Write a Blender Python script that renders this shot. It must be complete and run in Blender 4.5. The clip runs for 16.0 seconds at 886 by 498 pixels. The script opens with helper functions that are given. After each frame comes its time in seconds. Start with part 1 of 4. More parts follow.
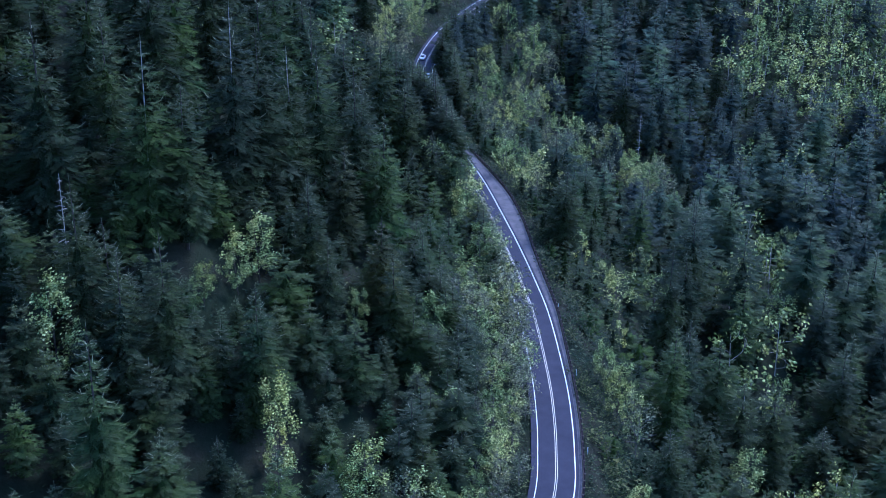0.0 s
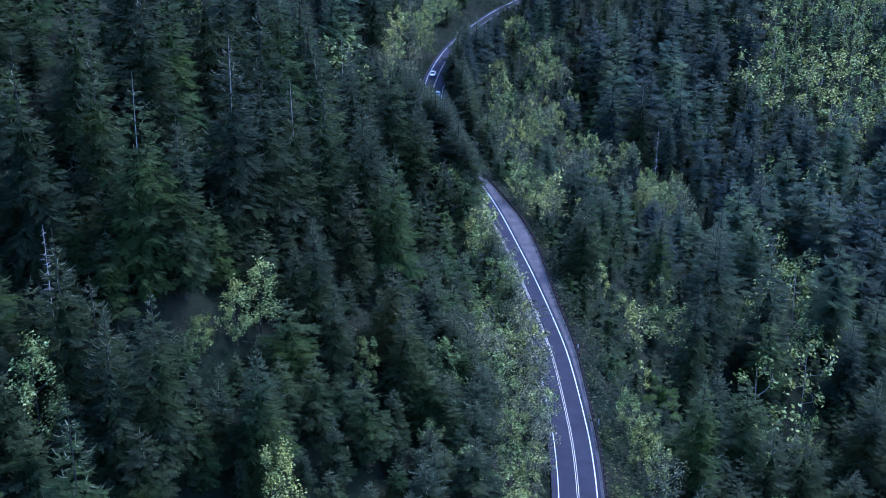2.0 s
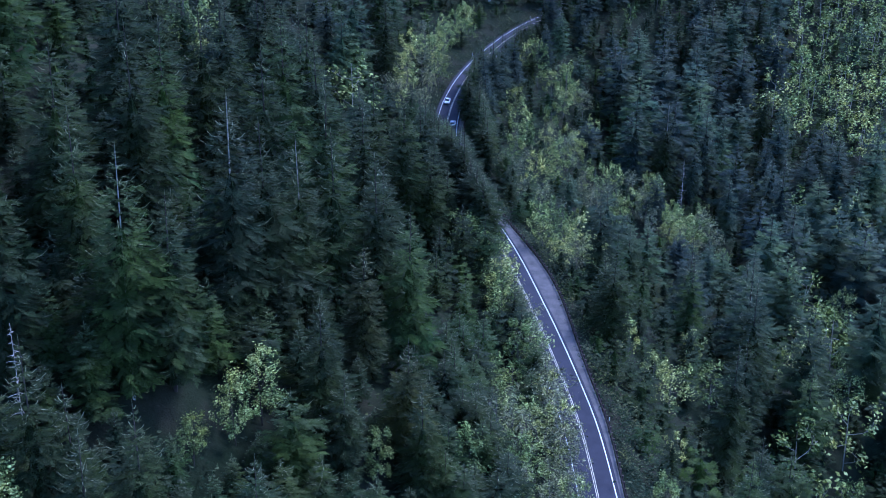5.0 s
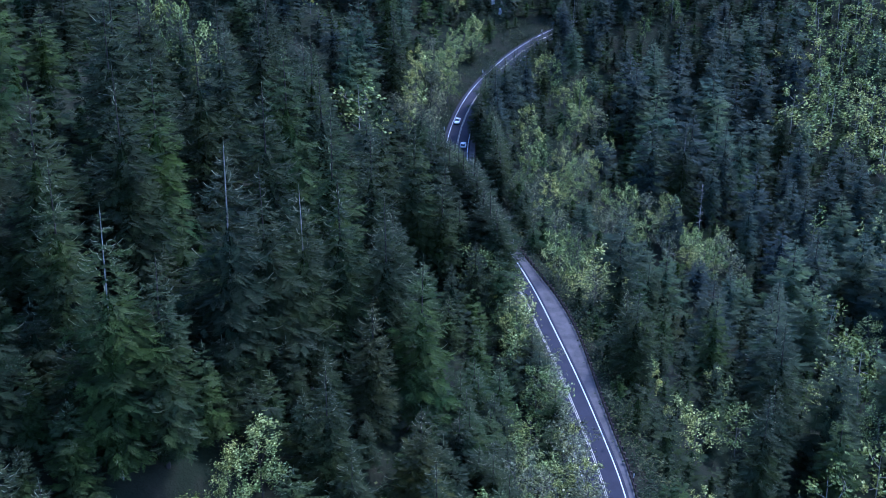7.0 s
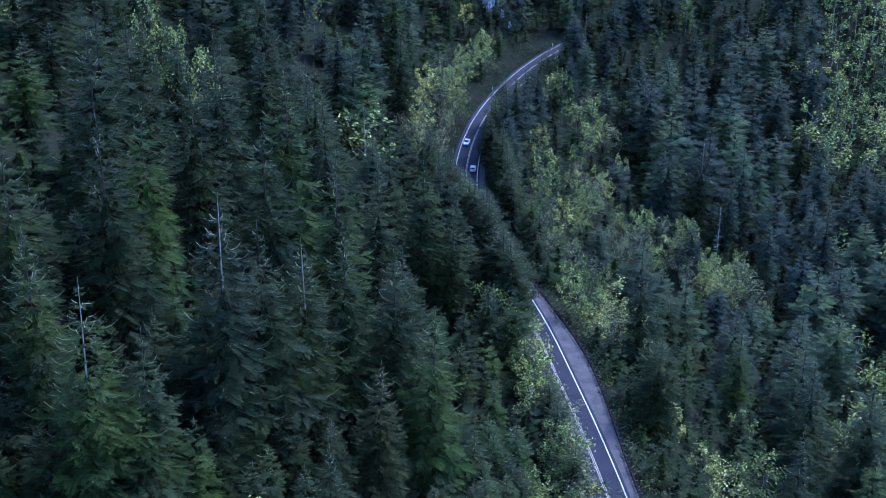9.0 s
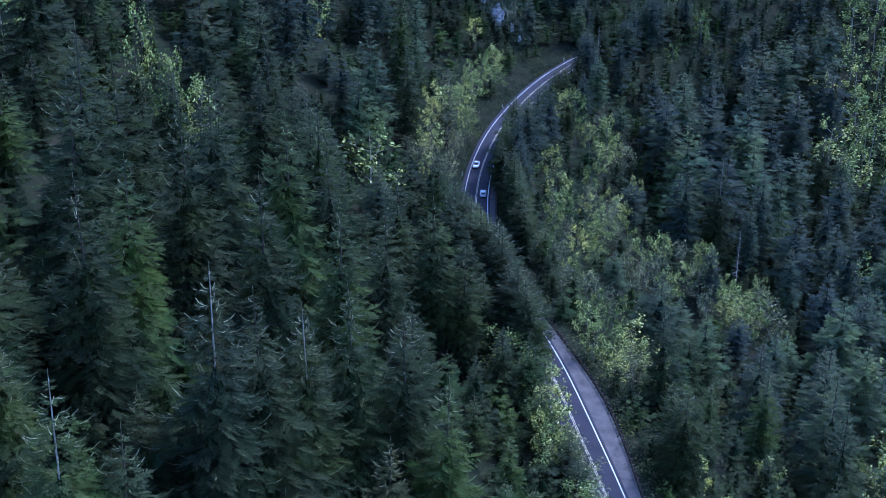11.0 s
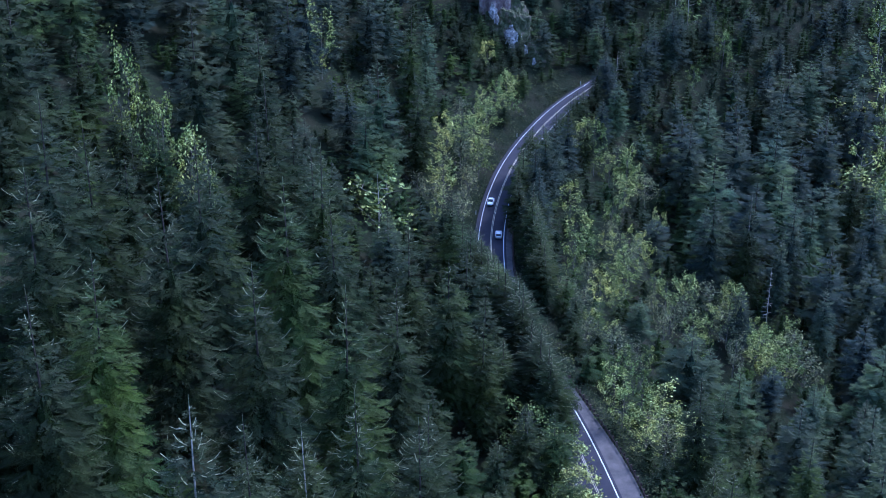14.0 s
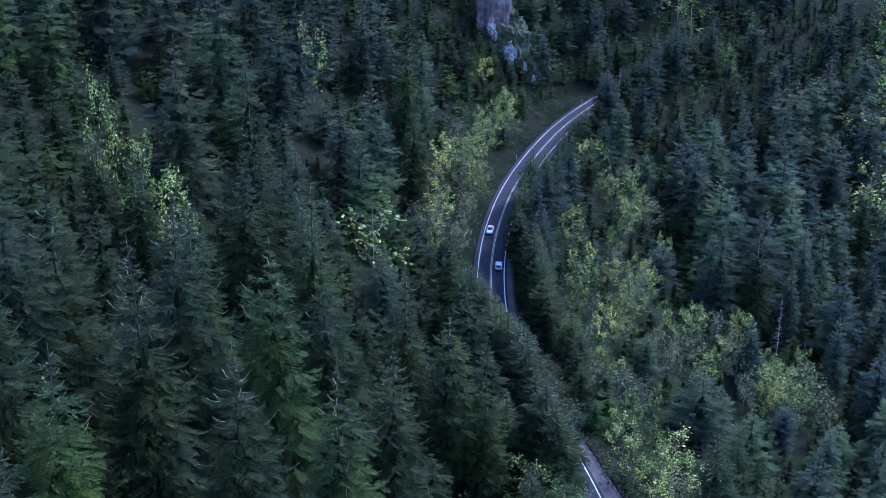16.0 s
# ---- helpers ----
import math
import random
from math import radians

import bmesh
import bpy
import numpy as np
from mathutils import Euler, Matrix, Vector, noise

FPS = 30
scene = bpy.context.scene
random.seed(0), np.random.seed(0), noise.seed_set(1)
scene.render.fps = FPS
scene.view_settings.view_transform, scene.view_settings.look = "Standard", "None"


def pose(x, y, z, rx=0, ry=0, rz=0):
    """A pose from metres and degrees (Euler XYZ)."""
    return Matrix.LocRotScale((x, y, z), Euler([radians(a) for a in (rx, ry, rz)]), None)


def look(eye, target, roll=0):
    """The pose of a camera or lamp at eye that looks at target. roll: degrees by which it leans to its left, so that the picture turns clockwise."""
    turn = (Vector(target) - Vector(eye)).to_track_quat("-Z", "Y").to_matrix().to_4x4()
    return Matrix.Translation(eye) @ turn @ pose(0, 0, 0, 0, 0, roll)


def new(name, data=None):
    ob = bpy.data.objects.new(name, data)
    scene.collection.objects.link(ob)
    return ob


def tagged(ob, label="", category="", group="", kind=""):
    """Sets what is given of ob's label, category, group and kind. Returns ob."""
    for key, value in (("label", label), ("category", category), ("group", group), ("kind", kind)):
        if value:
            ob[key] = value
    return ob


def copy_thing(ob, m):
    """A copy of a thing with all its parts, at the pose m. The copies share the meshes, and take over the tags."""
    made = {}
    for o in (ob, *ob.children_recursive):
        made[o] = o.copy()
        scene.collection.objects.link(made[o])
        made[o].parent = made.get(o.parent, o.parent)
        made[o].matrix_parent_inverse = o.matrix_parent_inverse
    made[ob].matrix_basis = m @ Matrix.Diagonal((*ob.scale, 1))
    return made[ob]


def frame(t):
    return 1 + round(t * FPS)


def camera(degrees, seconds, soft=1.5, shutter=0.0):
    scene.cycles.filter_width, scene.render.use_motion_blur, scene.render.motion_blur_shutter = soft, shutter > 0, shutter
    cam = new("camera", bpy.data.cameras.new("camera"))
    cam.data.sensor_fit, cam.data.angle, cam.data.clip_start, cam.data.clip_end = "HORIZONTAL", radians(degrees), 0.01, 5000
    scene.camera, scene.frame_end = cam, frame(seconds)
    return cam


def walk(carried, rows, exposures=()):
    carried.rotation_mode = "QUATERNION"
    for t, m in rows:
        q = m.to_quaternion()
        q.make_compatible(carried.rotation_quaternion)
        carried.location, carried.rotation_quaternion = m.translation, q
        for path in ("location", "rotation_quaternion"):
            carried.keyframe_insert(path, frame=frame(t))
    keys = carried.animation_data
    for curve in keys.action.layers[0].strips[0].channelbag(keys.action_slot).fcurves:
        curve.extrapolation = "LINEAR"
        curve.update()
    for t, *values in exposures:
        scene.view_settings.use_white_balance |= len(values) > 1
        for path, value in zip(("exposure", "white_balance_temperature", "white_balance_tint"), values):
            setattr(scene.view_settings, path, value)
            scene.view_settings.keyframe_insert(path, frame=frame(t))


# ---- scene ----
cam = camera(40.0, 16.0, soft=1.0)
# seconds, place in metres, turn in degrees
PATH = [
    (0.0, 0.00, 0.00, 140.00, 67.619, -0.478, 0.197),
    (0.5, -0.33, 4.22, 140.38, 67.629, -0.436, 0.278),
    (1.0, -0.69, 8.43, 140.77, 67.645, -0.392, 0.353),
    (1.5, -1.07, 12.64, 141.20, 67.680, -0.382, 0.444),
    (2.0, -1.46, 16.84, 141.67, 67.680, -0.370, 0.508),
    (2.5, -1.85, 21.06, 142.16, 67.693, -0.342, 0.584),
    (3.0, -2.23, 25.29, 142.67, 67.695, -0.356, 0.659),
    (3.5, -2.61, 29.53, 143.19, 67.703, -0.354, 0.745),
    (4.0, -3.03, 33.76, 143.72, 67.704, -0.363, 0.809),
    (6.5, -5.31, 54.92, 146.47, 67.702, -0.351, 1.132),
    (7.0, -5.76, 59.17, 147.00, 67.713, -0.294, 1.172),
    (7.5, -6.19, 63.43, 147.51, 67.719, -0.306, 1.242),
    (8.0, -6.65, 67.70, 148.02, 67.722, -0.284, 1.271),
    (8.5, -7.15, 71.98, 148.50, 67.729, -0.291, 1.307),
    (9.0, -7.65, 76.29, 148.97, 67.737, -0.272, 1.359),
    (11.5, -9.97, 98.09, 151.13, 67.758, -0.276, 1.612),
    (12.0, -10.42, 102.41, 151.53, 67.761, -0.281, 1.662),
    (12.5, -10.86, 106.67, 151.91, 67.816, -0.226, 1.698),
    (13.0, -11.29, 110.90, 152.30, 67.829, -0.210, 1.736),
    (13.5, -11.72, 115.09, 152.73, 67.857, -0.153, 1.774),
    (14.0, -12.12, 119.25, 153.19, 67.845, -0.097, 1.792),
    (14.5, -12.51, 123.38, 153.70, 67.861, -0.156, 1.866),
    (15.0, -12.87, 127.54, 154.25, 67.869, -0.146, 1.901),
    (15.5, -13.15, 131.74, 154.80, 67.876, -0.136, 1.753),
    (16.0, -13.39, 135.97, 155.36, 67.880, -0.069, 1.519),
]
EXPOSURE = 1.74
walk(cam, [(t, pose(x, y, z, rx, ry, rz)) for t, x, y, z, rx, ry, rz in PATH],
     [(0.0, EXPOSURE, 4320, 27), (6.5, EXPOSURE, 4390, 26), (16.0, EXPOSURE, 4570, 25)])

# ---- light: a dull evening sky over a shaded valley, the sun hidden behind the hill ----
SUN_ELEVATION, SUN_ROTATION = radians(46), radians(50)
world = bpy.data.worlds.new("world")
scene.world = world
world.use_nodes = True
sky = world.node_tree.nodes.new("ShaderNodeTexSky")
sky.sky_type, sky.sun_disc = "NISHITA", False
sky.sun_elevation, sky.sun_rotation = SUN_ELEVATION, SUN_ROTATION
background = world.node_tree.nodes["Background"]
background.inputs["Strength"].default_value = 0.15
world.node_tree.links.new(sky.outputs["Color"], background.inputs["Color"])
sun = new("sun", bpy.data.lights.new("sun", "SUN"))
sun.data.energy, sun.data.angle, sun.data.color = 1.6, radians(12), (1.0, 0.95, 0.86)
sun_way = Vector((math.sin(SUN_ROTATION) * math.cos(SUN_ELEVATION), math.cos(SUN_ROTATION) * math.cos(SUN_ELEVATION), math.sin(SUN_ELEVATION)))
sun.matrix_world = look(sun_way * 400, (0, 0, 0))


# ---- materials ----
def shader(name, roughness=0.8, specular=0.3):
    mat = bpy.data.materials.new(name)
    mat.use_nodes = True
    bsdf = mat.node_tree.nodes["Principled BSDF"]
    bsdf.inputs["Roughness"].default_value = roughness
    bsdf.inputs["Specular IOR Level"].default_value = specular
    return mat, mat.node_tree, bsdf


def noise_node(tree, scale, detail=4.0, rough=0.6):
    geo = tree.nodes.new("ShaderNodeNewGeometry")
    tex = tree.nodes.new("ShaderNodeTexNoise")
    tex.inputs["Scale"].default_value, tex.inputs["Detail"].default_value, tex.inputs["Roughness"].default_value = scale, detail, rough
    tree.links.new(geo.outputs["Position"], tex.inputs["Vector"])
    return tex.outputs["Fac"]


def ramp(tree, fac, stops):
    node = tree.nodes.new("ShaderNodeValToRGB")
    el = node.color_ramp.elements
    while len(el) < len(stops):
        el.new(0.5)
    for e, (p, c) in zip(el, stops):
        e.position, e.color = p, (*c, 1)
    tree.links.new(fac, node.inputs["Fac"])
    return node.outputs["Color"]


def mix(tree, fac, a, b, mode="MIX"):
    node = tree.nodes.new("ShaderNodeMix")
    node.data_type, node.blend_type = "RGBA", mode
    for key, value in (("Factor", fac), (6, a), (7, b)):
        sock = node.inputs[key]
        if isinstance(value, (int, float)):
            sock.default_value = value
        elif isinstance(value, tuple):
            sock.default_value = (*value, 1)
        else:
            tree.links.new(value, sock)
    return node.outputs[2]


def bump(tree, bsdf, height, strength, distance):
    node = tree.nodes.new("ShaderNodeBump")
    node.inputs["Strength"].default_value, node.inputs["Distance"].default_value = strength, distance
    tree.links.new(height, node.inputs["Height"])
    tree.links.new(node.outputs["Normal"], bsdf.inputs["Normal"])


def island(tree):
    return tree.nodes.new("ShaderNodeNewGeometry").outputs["Random Per Island"]


def foliage(name, dark, mid, light, rough=0.75, through_light=0.25, tips=None, stands=((0.55, 0.72, 0.85), (1.0, 1.0, 1.0), (1.3, 1.25, 0.85)), ragged=None, clump_shade=False, haze_colour=None, trees=((0.0, (0.75, 0.78, 0.78)), (0.5, (1.0, 1.0, 1.0)), (1.0, (1.25, 1.22, 1.1)))):
    """Leaves: tint by stand, by spray and by fine clumps; some light passes through. ragged: size and share of the gaps between needles."""
    mat, tree, bsdf = shader(name, rough, 0.08)
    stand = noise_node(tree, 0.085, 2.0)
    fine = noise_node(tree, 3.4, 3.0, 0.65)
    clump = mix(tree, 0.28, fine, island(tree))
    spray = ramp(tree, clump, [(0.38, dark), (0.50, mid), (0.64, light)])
    # shade and light of leaf clumps put into the colour, at random places
    if clump_shade:
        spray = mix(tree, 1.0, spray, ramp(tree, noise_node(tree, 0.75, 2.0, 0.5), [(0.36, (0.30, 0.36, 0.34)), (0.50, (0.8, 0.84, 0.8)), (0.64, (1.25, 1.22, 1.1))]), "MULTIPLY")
    tone = ramp(tree, stand, list(zip((0.35, 0.5, 0.65), stands)))
    colour = mix(tree, 1.0, spray, tone, "MULTIPLY")
    own = tree.nodes.new("ShaderNodeAttribute")
    own.attribute_name = "tree_tone"
    info = tree.nodes.new("ShaderNodeObjectInfo")
    each = tree.nodes.new("ShaderNodeMath")
    each.operation = "ADD"
    tree.links.new(own.outputs["Fac"], each.inputs[0])
    tree.links.new(info.outputs["Random"], each.inputs[1])
    wrap = tree.nodes.new("ShaderNodeMath")
    wrap.operation = "FRACT"
    tree.links.new(each.outputs[0], wrap.inputs[0])
    colour = mix(tree, 1.0, colour, ramp(tree, wrap.outputs[0], trees), "MULTIPLY")
    # far trees bluer and paler, distance haze put into the colour
    if haze_colour:
        haze = tree.nodes.new("ShaderNodeAttribute")
        haze.attribute_name = "glaucous"
        colour = mix(tree, haze.outputs["Fac"], colour, mix(tree, 1.0, colour, haze_colour, "MULTIPLY"))
    # pale tips, plus light on the outer and upper boughs put into the colour
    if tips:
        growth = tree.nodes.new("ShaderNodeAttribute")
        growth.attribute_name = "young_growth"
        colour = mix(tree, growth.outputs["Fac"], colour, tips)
    tree.links.new(colour, bsdf.inputs["Base Color"])
    leaf = tree.nodes.new("ShaderNodeBsdfTranslucent")
    tree.links.new(colour, leaf.inputs["Color"])
    both = tree.nodes.new("ShaderNodeMixShader")
    both.inputs["Fac"].default_value = through_light
    tree.links.new(bsdf.outputs[0], both.inputs[1])
    tree.links.new(leaf.outputs[0], both.inputs[2])
    surface = both.outputs[0]
    if ragged:
        gaps = tree.nodes.new("ShaderNodeMath")
        gaps.operation = "GREATER_THAN"
        rim = tree.nodes.new("ShaderNodeAttribute")
        rim.attribute_name = "rim"
        thin = tree.nodes.new("ShaderNodeMath")
        thin.operation = "MULTIPLY_ADD"
        tree.links.new(rim.outputs["Fac"], thin.inputs[0])
        thin.inputs[1].default_value, thin.inputs[2].default_value = -ragged[2], ragged[1]
        tree.links.new(thin.outputs[0], gaps.inputs[1])
        tree.links.new(noise_node(tree, ragged[0], 2.0, 0.6), gaps.inputs[0])
        air = tree.nodes.new("ShaderNodeBsdfTransparent")
        open_leaf = tree.nodes.new("ShaderNodeMixShader")
        tree.links.new(gaps.outputs[0], open_leaf.inputs["Fac"])
        tree.links.new(surface, open_leaf.inputs[1])
        tree.links.new(air.outputs[0], open_leaf.inputs[2])
        surface = open_leaf.outputs[0]
    tree.links.new(surface, tree.nodes["Material Output"].inputs["Surface"])
    return mat


def mottled(name, stops, scale, fine, rough=0.9, strength=0.6, distance=0.05, specular=0.3):
    mat, tree, bsdf = shader(name, rough, specular)
    big = noise_node(tree, scale, 5.0)
    small = noise_node(tree, fine, 6.0, 0.7)
    base = ramp(tree, big, stops)
    colour = mix(tree, 0.55, base, ramp(tree, small, [(0.25, (0.45, 0.45, 0.45)), (0.75, (1.0, 1.0, 1.0))]), "MULTIPLY")
    tree.links.new(colour, bsdf.inputs["Base Color"])
    bump(tree, bsdf, small, strength, distance)
    return mat


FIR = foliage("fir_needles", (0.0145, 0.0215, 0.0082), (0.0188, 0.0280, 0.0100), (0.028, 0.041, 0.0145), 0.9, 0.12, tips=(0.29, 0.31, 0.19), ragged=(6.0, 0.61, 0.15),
              haze_colour=(1.85, 1.70, 3.7), trees=((0.0, (0.78, 0.82, 0.90)), (0.18, (0.72, 0.77, 0.75)), (0.30, (0.64, 0.68, 0.60)), (0.55, (0.90, 0.93, 0.80)), (0.84, (1.45, 1.62, 0.95)), (0.95, (1.05, 1.08, 0.92)), (1.0, (1.25, 1.0, 0.8))))
LEAF = foliage("spring_leaves", (0.05, 0.066, 0.018), (0.28, 0.31, 0.08), (0.90, 0.92, 0.40), 0.7, 0.22, stands=((0.82, 0.92, 0.9), (1.0, 1.0, 1.0), (1.12, 1.04, 0.8)), ragged=(5.5, 0.60, 0.0), clump_shade=True,
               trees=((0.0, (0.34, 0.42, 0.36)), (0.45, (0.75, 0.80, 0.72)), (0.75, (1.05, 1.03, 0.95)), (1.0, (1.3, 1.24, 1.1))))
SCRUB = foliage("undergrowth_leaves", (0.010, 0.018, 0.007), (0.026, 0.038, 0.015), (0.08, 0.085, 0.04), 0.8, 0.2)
PALE = foliage("grey_twigs", (0.045, 0.050, 0.022), (0.19, 0.20, 0.095), (0.48, 0.47, 0.28), 0.8, 0.15, stands=((0.95, 1.0, 1.02), (1.0, 1.0, 1.0), (1.05, 1.03, 0.9)), ragged=(6.5, 0.51, 0.0), clump_shade=True)
TWIG_BARK = mottled("twig_bark", [(0.3, (0.09, 0.085, 0.07)), (0.7, (0.22, 0.20, 0.17))], 1.5, 14.0)
BARK = mottled("bark", [(0.3, (0.030, 0.025, 0.019)), (0.7, (0.075, 0.062, 0.048))], 1.5, 14.0)
PALE_BARK = mottled("pale_bark", [(0.3, (0.20, 0.19, 0.15)), (0.7, (0.46, 0.43, 0.36))], 1.5, 14.0)
EARTH = mottled("forest_floor", [(0.3, (0.010, 0.016, 0.007)), (0.5, (0.016, 0.021, 0.011)), (0.72, (0.030, 0.028, 0.018))], 0.09, 1.6, 0.95, 0.8, 0.3, 0.04)
ASPHALT = mottled("asphalt", [(0.3, (0.019, 0.018, 0.026)), (0.7, (0.031, 0.030, 0.041))], 0.25, 9.0, 0.82, 0.25, 0.01, 0.2)
GRAVEL = mottled("shoulder_gravel", [(0.3, (0.058, 0.052, 0.050)), (0.7, (0.13, 0.115, 0.105))], 0.35, 6.0, 0.9, 0.5, 0.03)
PAINT = mottled("road_paint", [(0.3, (0.74, 0.74, 0.70)), (0.7, (0.88, 0.88, 0.84))], 0.6, 5.0, 0.6, 0.1, 0.005)
YELLOW = mottled("yellow_road_paint", [(0.3, (0.56, 0.50, 0.34)), (0.7, (0.68, 0.62, 0.44))], 0.6, 5.0, 0.6, 0.1, 0.005)
STEEL = mottled("weathered_steel", [(0.3, (0.045, 0.030, 0.026)), (0.7, (0.10, 0.065, 0.05))], 0.8, 8.0, 0.7, 0.3, 0.01)
ROCK = mottled("cliff_rock", [(0.3, (0.11, 0.075, 0.07)), (0.5, (0.20, 0.145, 0.13)), (0.7, (0.44, 0.37, 0.33))], 0.35, 2.2, 0.9, 0.9, 0.4)
WHITE_ROCK = mottled("white_rock", [(0.35, (0.10, 0.085, 0.075)), (0.5, (0.36, 0.34, 0.31)), (0.65, (0.70, 0.67, 0.62))], 0.9, 3.0, 0.9, 0.9, 0.3)
MOSS = mottled("mossy_bank", [(0.35, (0.035, 0.045, 0.016)), (0.5, (0.075, 0.085, 0.035)), (0.66, (0.16, 0.13, 0.09))], 0.5, 2.6, 0.95, 0.9, 0.3)

# ---- the lie of the land ----
PLANE_Z, GRADE = 7.5, 0.0495
ROAD_PLAN = [(-70, -60), (-42, 0), (-18, 60), (4, 120), (14.5, 160), (20.2, 184), (21.7, 198), (22.35, 213), (22.2, 228), (21.0, 252), (18.9, 270),
             (15.8, 291), (12.9, 308), (8.9, 330), (5.0, 347), (-0.6, 368), (-5.4, 388), (-7.9, 406), (-8.5, 424), (-7.9, 442), (-5.9, 462), (-2.2, 484),
             (3.0, 505), (10.0, 527), (18.2, 548), (27.5, 567), (39, 586), (54, 607), (74, 632), (100, 662), (134, 700), (175, 745), (230, 800), (320, 870), (460, 960)]


def spline(points, step=1.0):
    """Evenly spaced points on a smooth curve through the given ones."""
    p = np.array(points, float)
    p = np.vstack([2 * p[0] - p[1], p, 2 * p[-1] - p[-2]])
    t = np.linspace(0, 1, 40, endpoint=False)[:, None]
    bits = [0.5 * (2 * b + (c - a) * t + (2 * a - 5 * b + 4 * c - d) * t ** 2 + (3 * b - a - 3 * c + d) * t ** 3) for a, b, c, d in zip(p, p[1:], p[2:], p[3:])]
    q = np.vstack(bits + [p[-2:-1]])
    run = np.concatenate([[0], np.cumsum(np.linalg.norm(np.diff(q, axis=0), axis=1))])
    s = np.arange(0, run[-1], step)
    return np.stack([np.interp(s, run, q[:, 0]), np.interp(s, run, q[:, 1])], 1)


ROAD = spline(ROAD_PLAN)
ROAD_WAY = np.gradient(ROAD, axis=0)
ROAD_WAY /= np.linalg.norm(ROAD_WAY, axis=1)[:, None]
ROAD_RIGHT = np.stack([ROAD_WAY[:, 1], -ROAD_WAY[:, 0]], 1)


def plane_z(y):
    return PLANE_Z + GRADE * np.clip(y, -100, 900)


def off_road(x, y):
    """Signed metres from the road's middle (right of it: plus), and the nearest sample's index."""
    x, y = np.atleast_1d(np.asarray(x, float)).ravel(), np.atleast_1d(np.asarray(y, float)).ravel()
    side, index = np.empty(len(x)), np.empty(len(x), int)
    for k in range(0, len(x), 4000):
        dx, dy = x[k:k + 4000, None] - ROAD[None, :, 0], y[k:k + 4000, None] - ROAD[None, :, 1]
        i = np.argmin(dx * dx + dy * dy, axis=1)
        j = np.arange(len(i))
        across = dx[j, i] * ROAD_RIGHT[i, 0] + dy[j, i] * ROAD_RIGHT[i, 1]
        side[k:k + 4000] = np.where(across < 0, -1, 1) * np.hypot(dx[j, i], dy[j, i])
        index[k:k + 4000] = i
    return side, index


def shoulder(y):
    """Metres from the road's middle to the edge of its right shoulder, which widens into a lay-by."""
    y = np.asarray(y, float)
    return 4.75 + 0.9 / (1 + np.exp((246 - y) / 8)) + 2.6 * np.exp(-((y - 316) / 28) ** 2)


def waves(x, y, size):
    return np.sin(x / size + 1.3) * np.cos(y / size * 0.83 + 0.4) + 0.5 * np.sin(x / size * 2.1 + y / size * 1.7) + 0.3 * np.cos(x / size * 3.7 - y / size * 3.1)


def land(x, y):
    x, y = np.atleast_1d(np.asarray(x, float)), np.atleast_1d(np.asarray(y, float))
    d, i = off_road(x, y)
    d, ry = d.reshape(x.shape), ROAD[i, 1].reshape(x.shape)
    up = np.maximum(-d - 7.2, 0)
    late = 1 - 0.18 * np.exp(-((y - 350) / 60) ** 2)
    early = np.clip((y - 160) / 65, 0.0, 1.0)
    up = np.maximum(up - 15 * (1 - early), 0)
    left = 0.55 * np.minimum(up, 4) + 0.22 * np.clip(up - 4, 0, 8) + late * (0.86 * np.clip(up - 12, 0, 110) + 0.45 * np.clip(up - 122, 0, 300))
    down = np.maximum(d - shoulder(ry) - 2.0, 0)
    steep = 0.74 + 0.30 / (1 + np.exp((y - 318) / 14))
    right = -steep * np.minimum(down, 55) - 0.36 * np.clip(down - 55, 0, 100) + 0.5 * np.clip(down - 260, 0, 500)
    rough = np.clip((np.abs(d) - 12) / 20, 0, 1) * (1.6 * waves(x, y, 17.0) + 0.5 * waves(y, x, 5.3))
    return plane_z(ry) - 0.4 + left + right + rough


# ---- mesh helpers ----
def mesh_from(name, verts, faces, mats):
    me = bpy.data.meshes.new(name)
    me.from_pydata(np.asarray(verts).tolist(), [], faces if isinstance(faces, list) else faces.tolist())
    for m in mats:
        me.materials.append(m)
    me.update()
    return me


def child(name, me, parent, label=""):
    ob = new(name, me)
    ob.parent = parent
    return tagged(ob, label)


def strip(a, b, height=0.0):
    """A ribbon along the road between two distances from its middle (numbers or one per sample)."""
    a, b = np.broadcast_to(a, len(SPAN)), np.broadcast_to(b, len(SPAN))
    rows = []
    for off in (a, b):
        p = ROAD[SPAN] + ROAD_RIGHT[SPAN] * off[:, None]
        rows.append(np.column_stack([p, plane_z(ROAD[SPAN, 1]) + height]))
    n = len(SPAN)
    return np.vstack(rows), [(k, n + k, n + k + 1, k + 1) for k in range(n - 1)]


SPAN = np.arange(0, len(ROAD))

# ---- ground ----
gx = np.concatenate([[-3000, -1500, -800, -500, -350], np.arange(-260, -120, 5.0), np.arange(-120, 200, 4.0), np.arange(200, 420, 6.0), [450, 520, 650, 900, 1500, 3000]])
gy = np.concatenate([[-3000, -1500, -700, -300, -120], np.arange(-60, 140, 5.0), np.arange(140, 690, 4.0), np.arange(690, 900, 6.0), [930, 1000, 1200, 1600, 2200, 3500]])
GX, GY = np.meshgrid(gx, gy)
GZ = land(GX, GY)
nx = len(gx)
quads = [(j * nx + i, j * nx + i + 1, (j + 1) * nx + i + 1, (j + 1) * nx + i) for j in range(len(gy) - 1) for i in range(nx - 1)]
ground_mesh = mesh_from("ground", np.column_stack([GX.ravel(), GY.ravel(), GZ.ravel()]), quads, [EARTH])
for poly in ground_mesh.polygons:
    poly.use_smooth = True
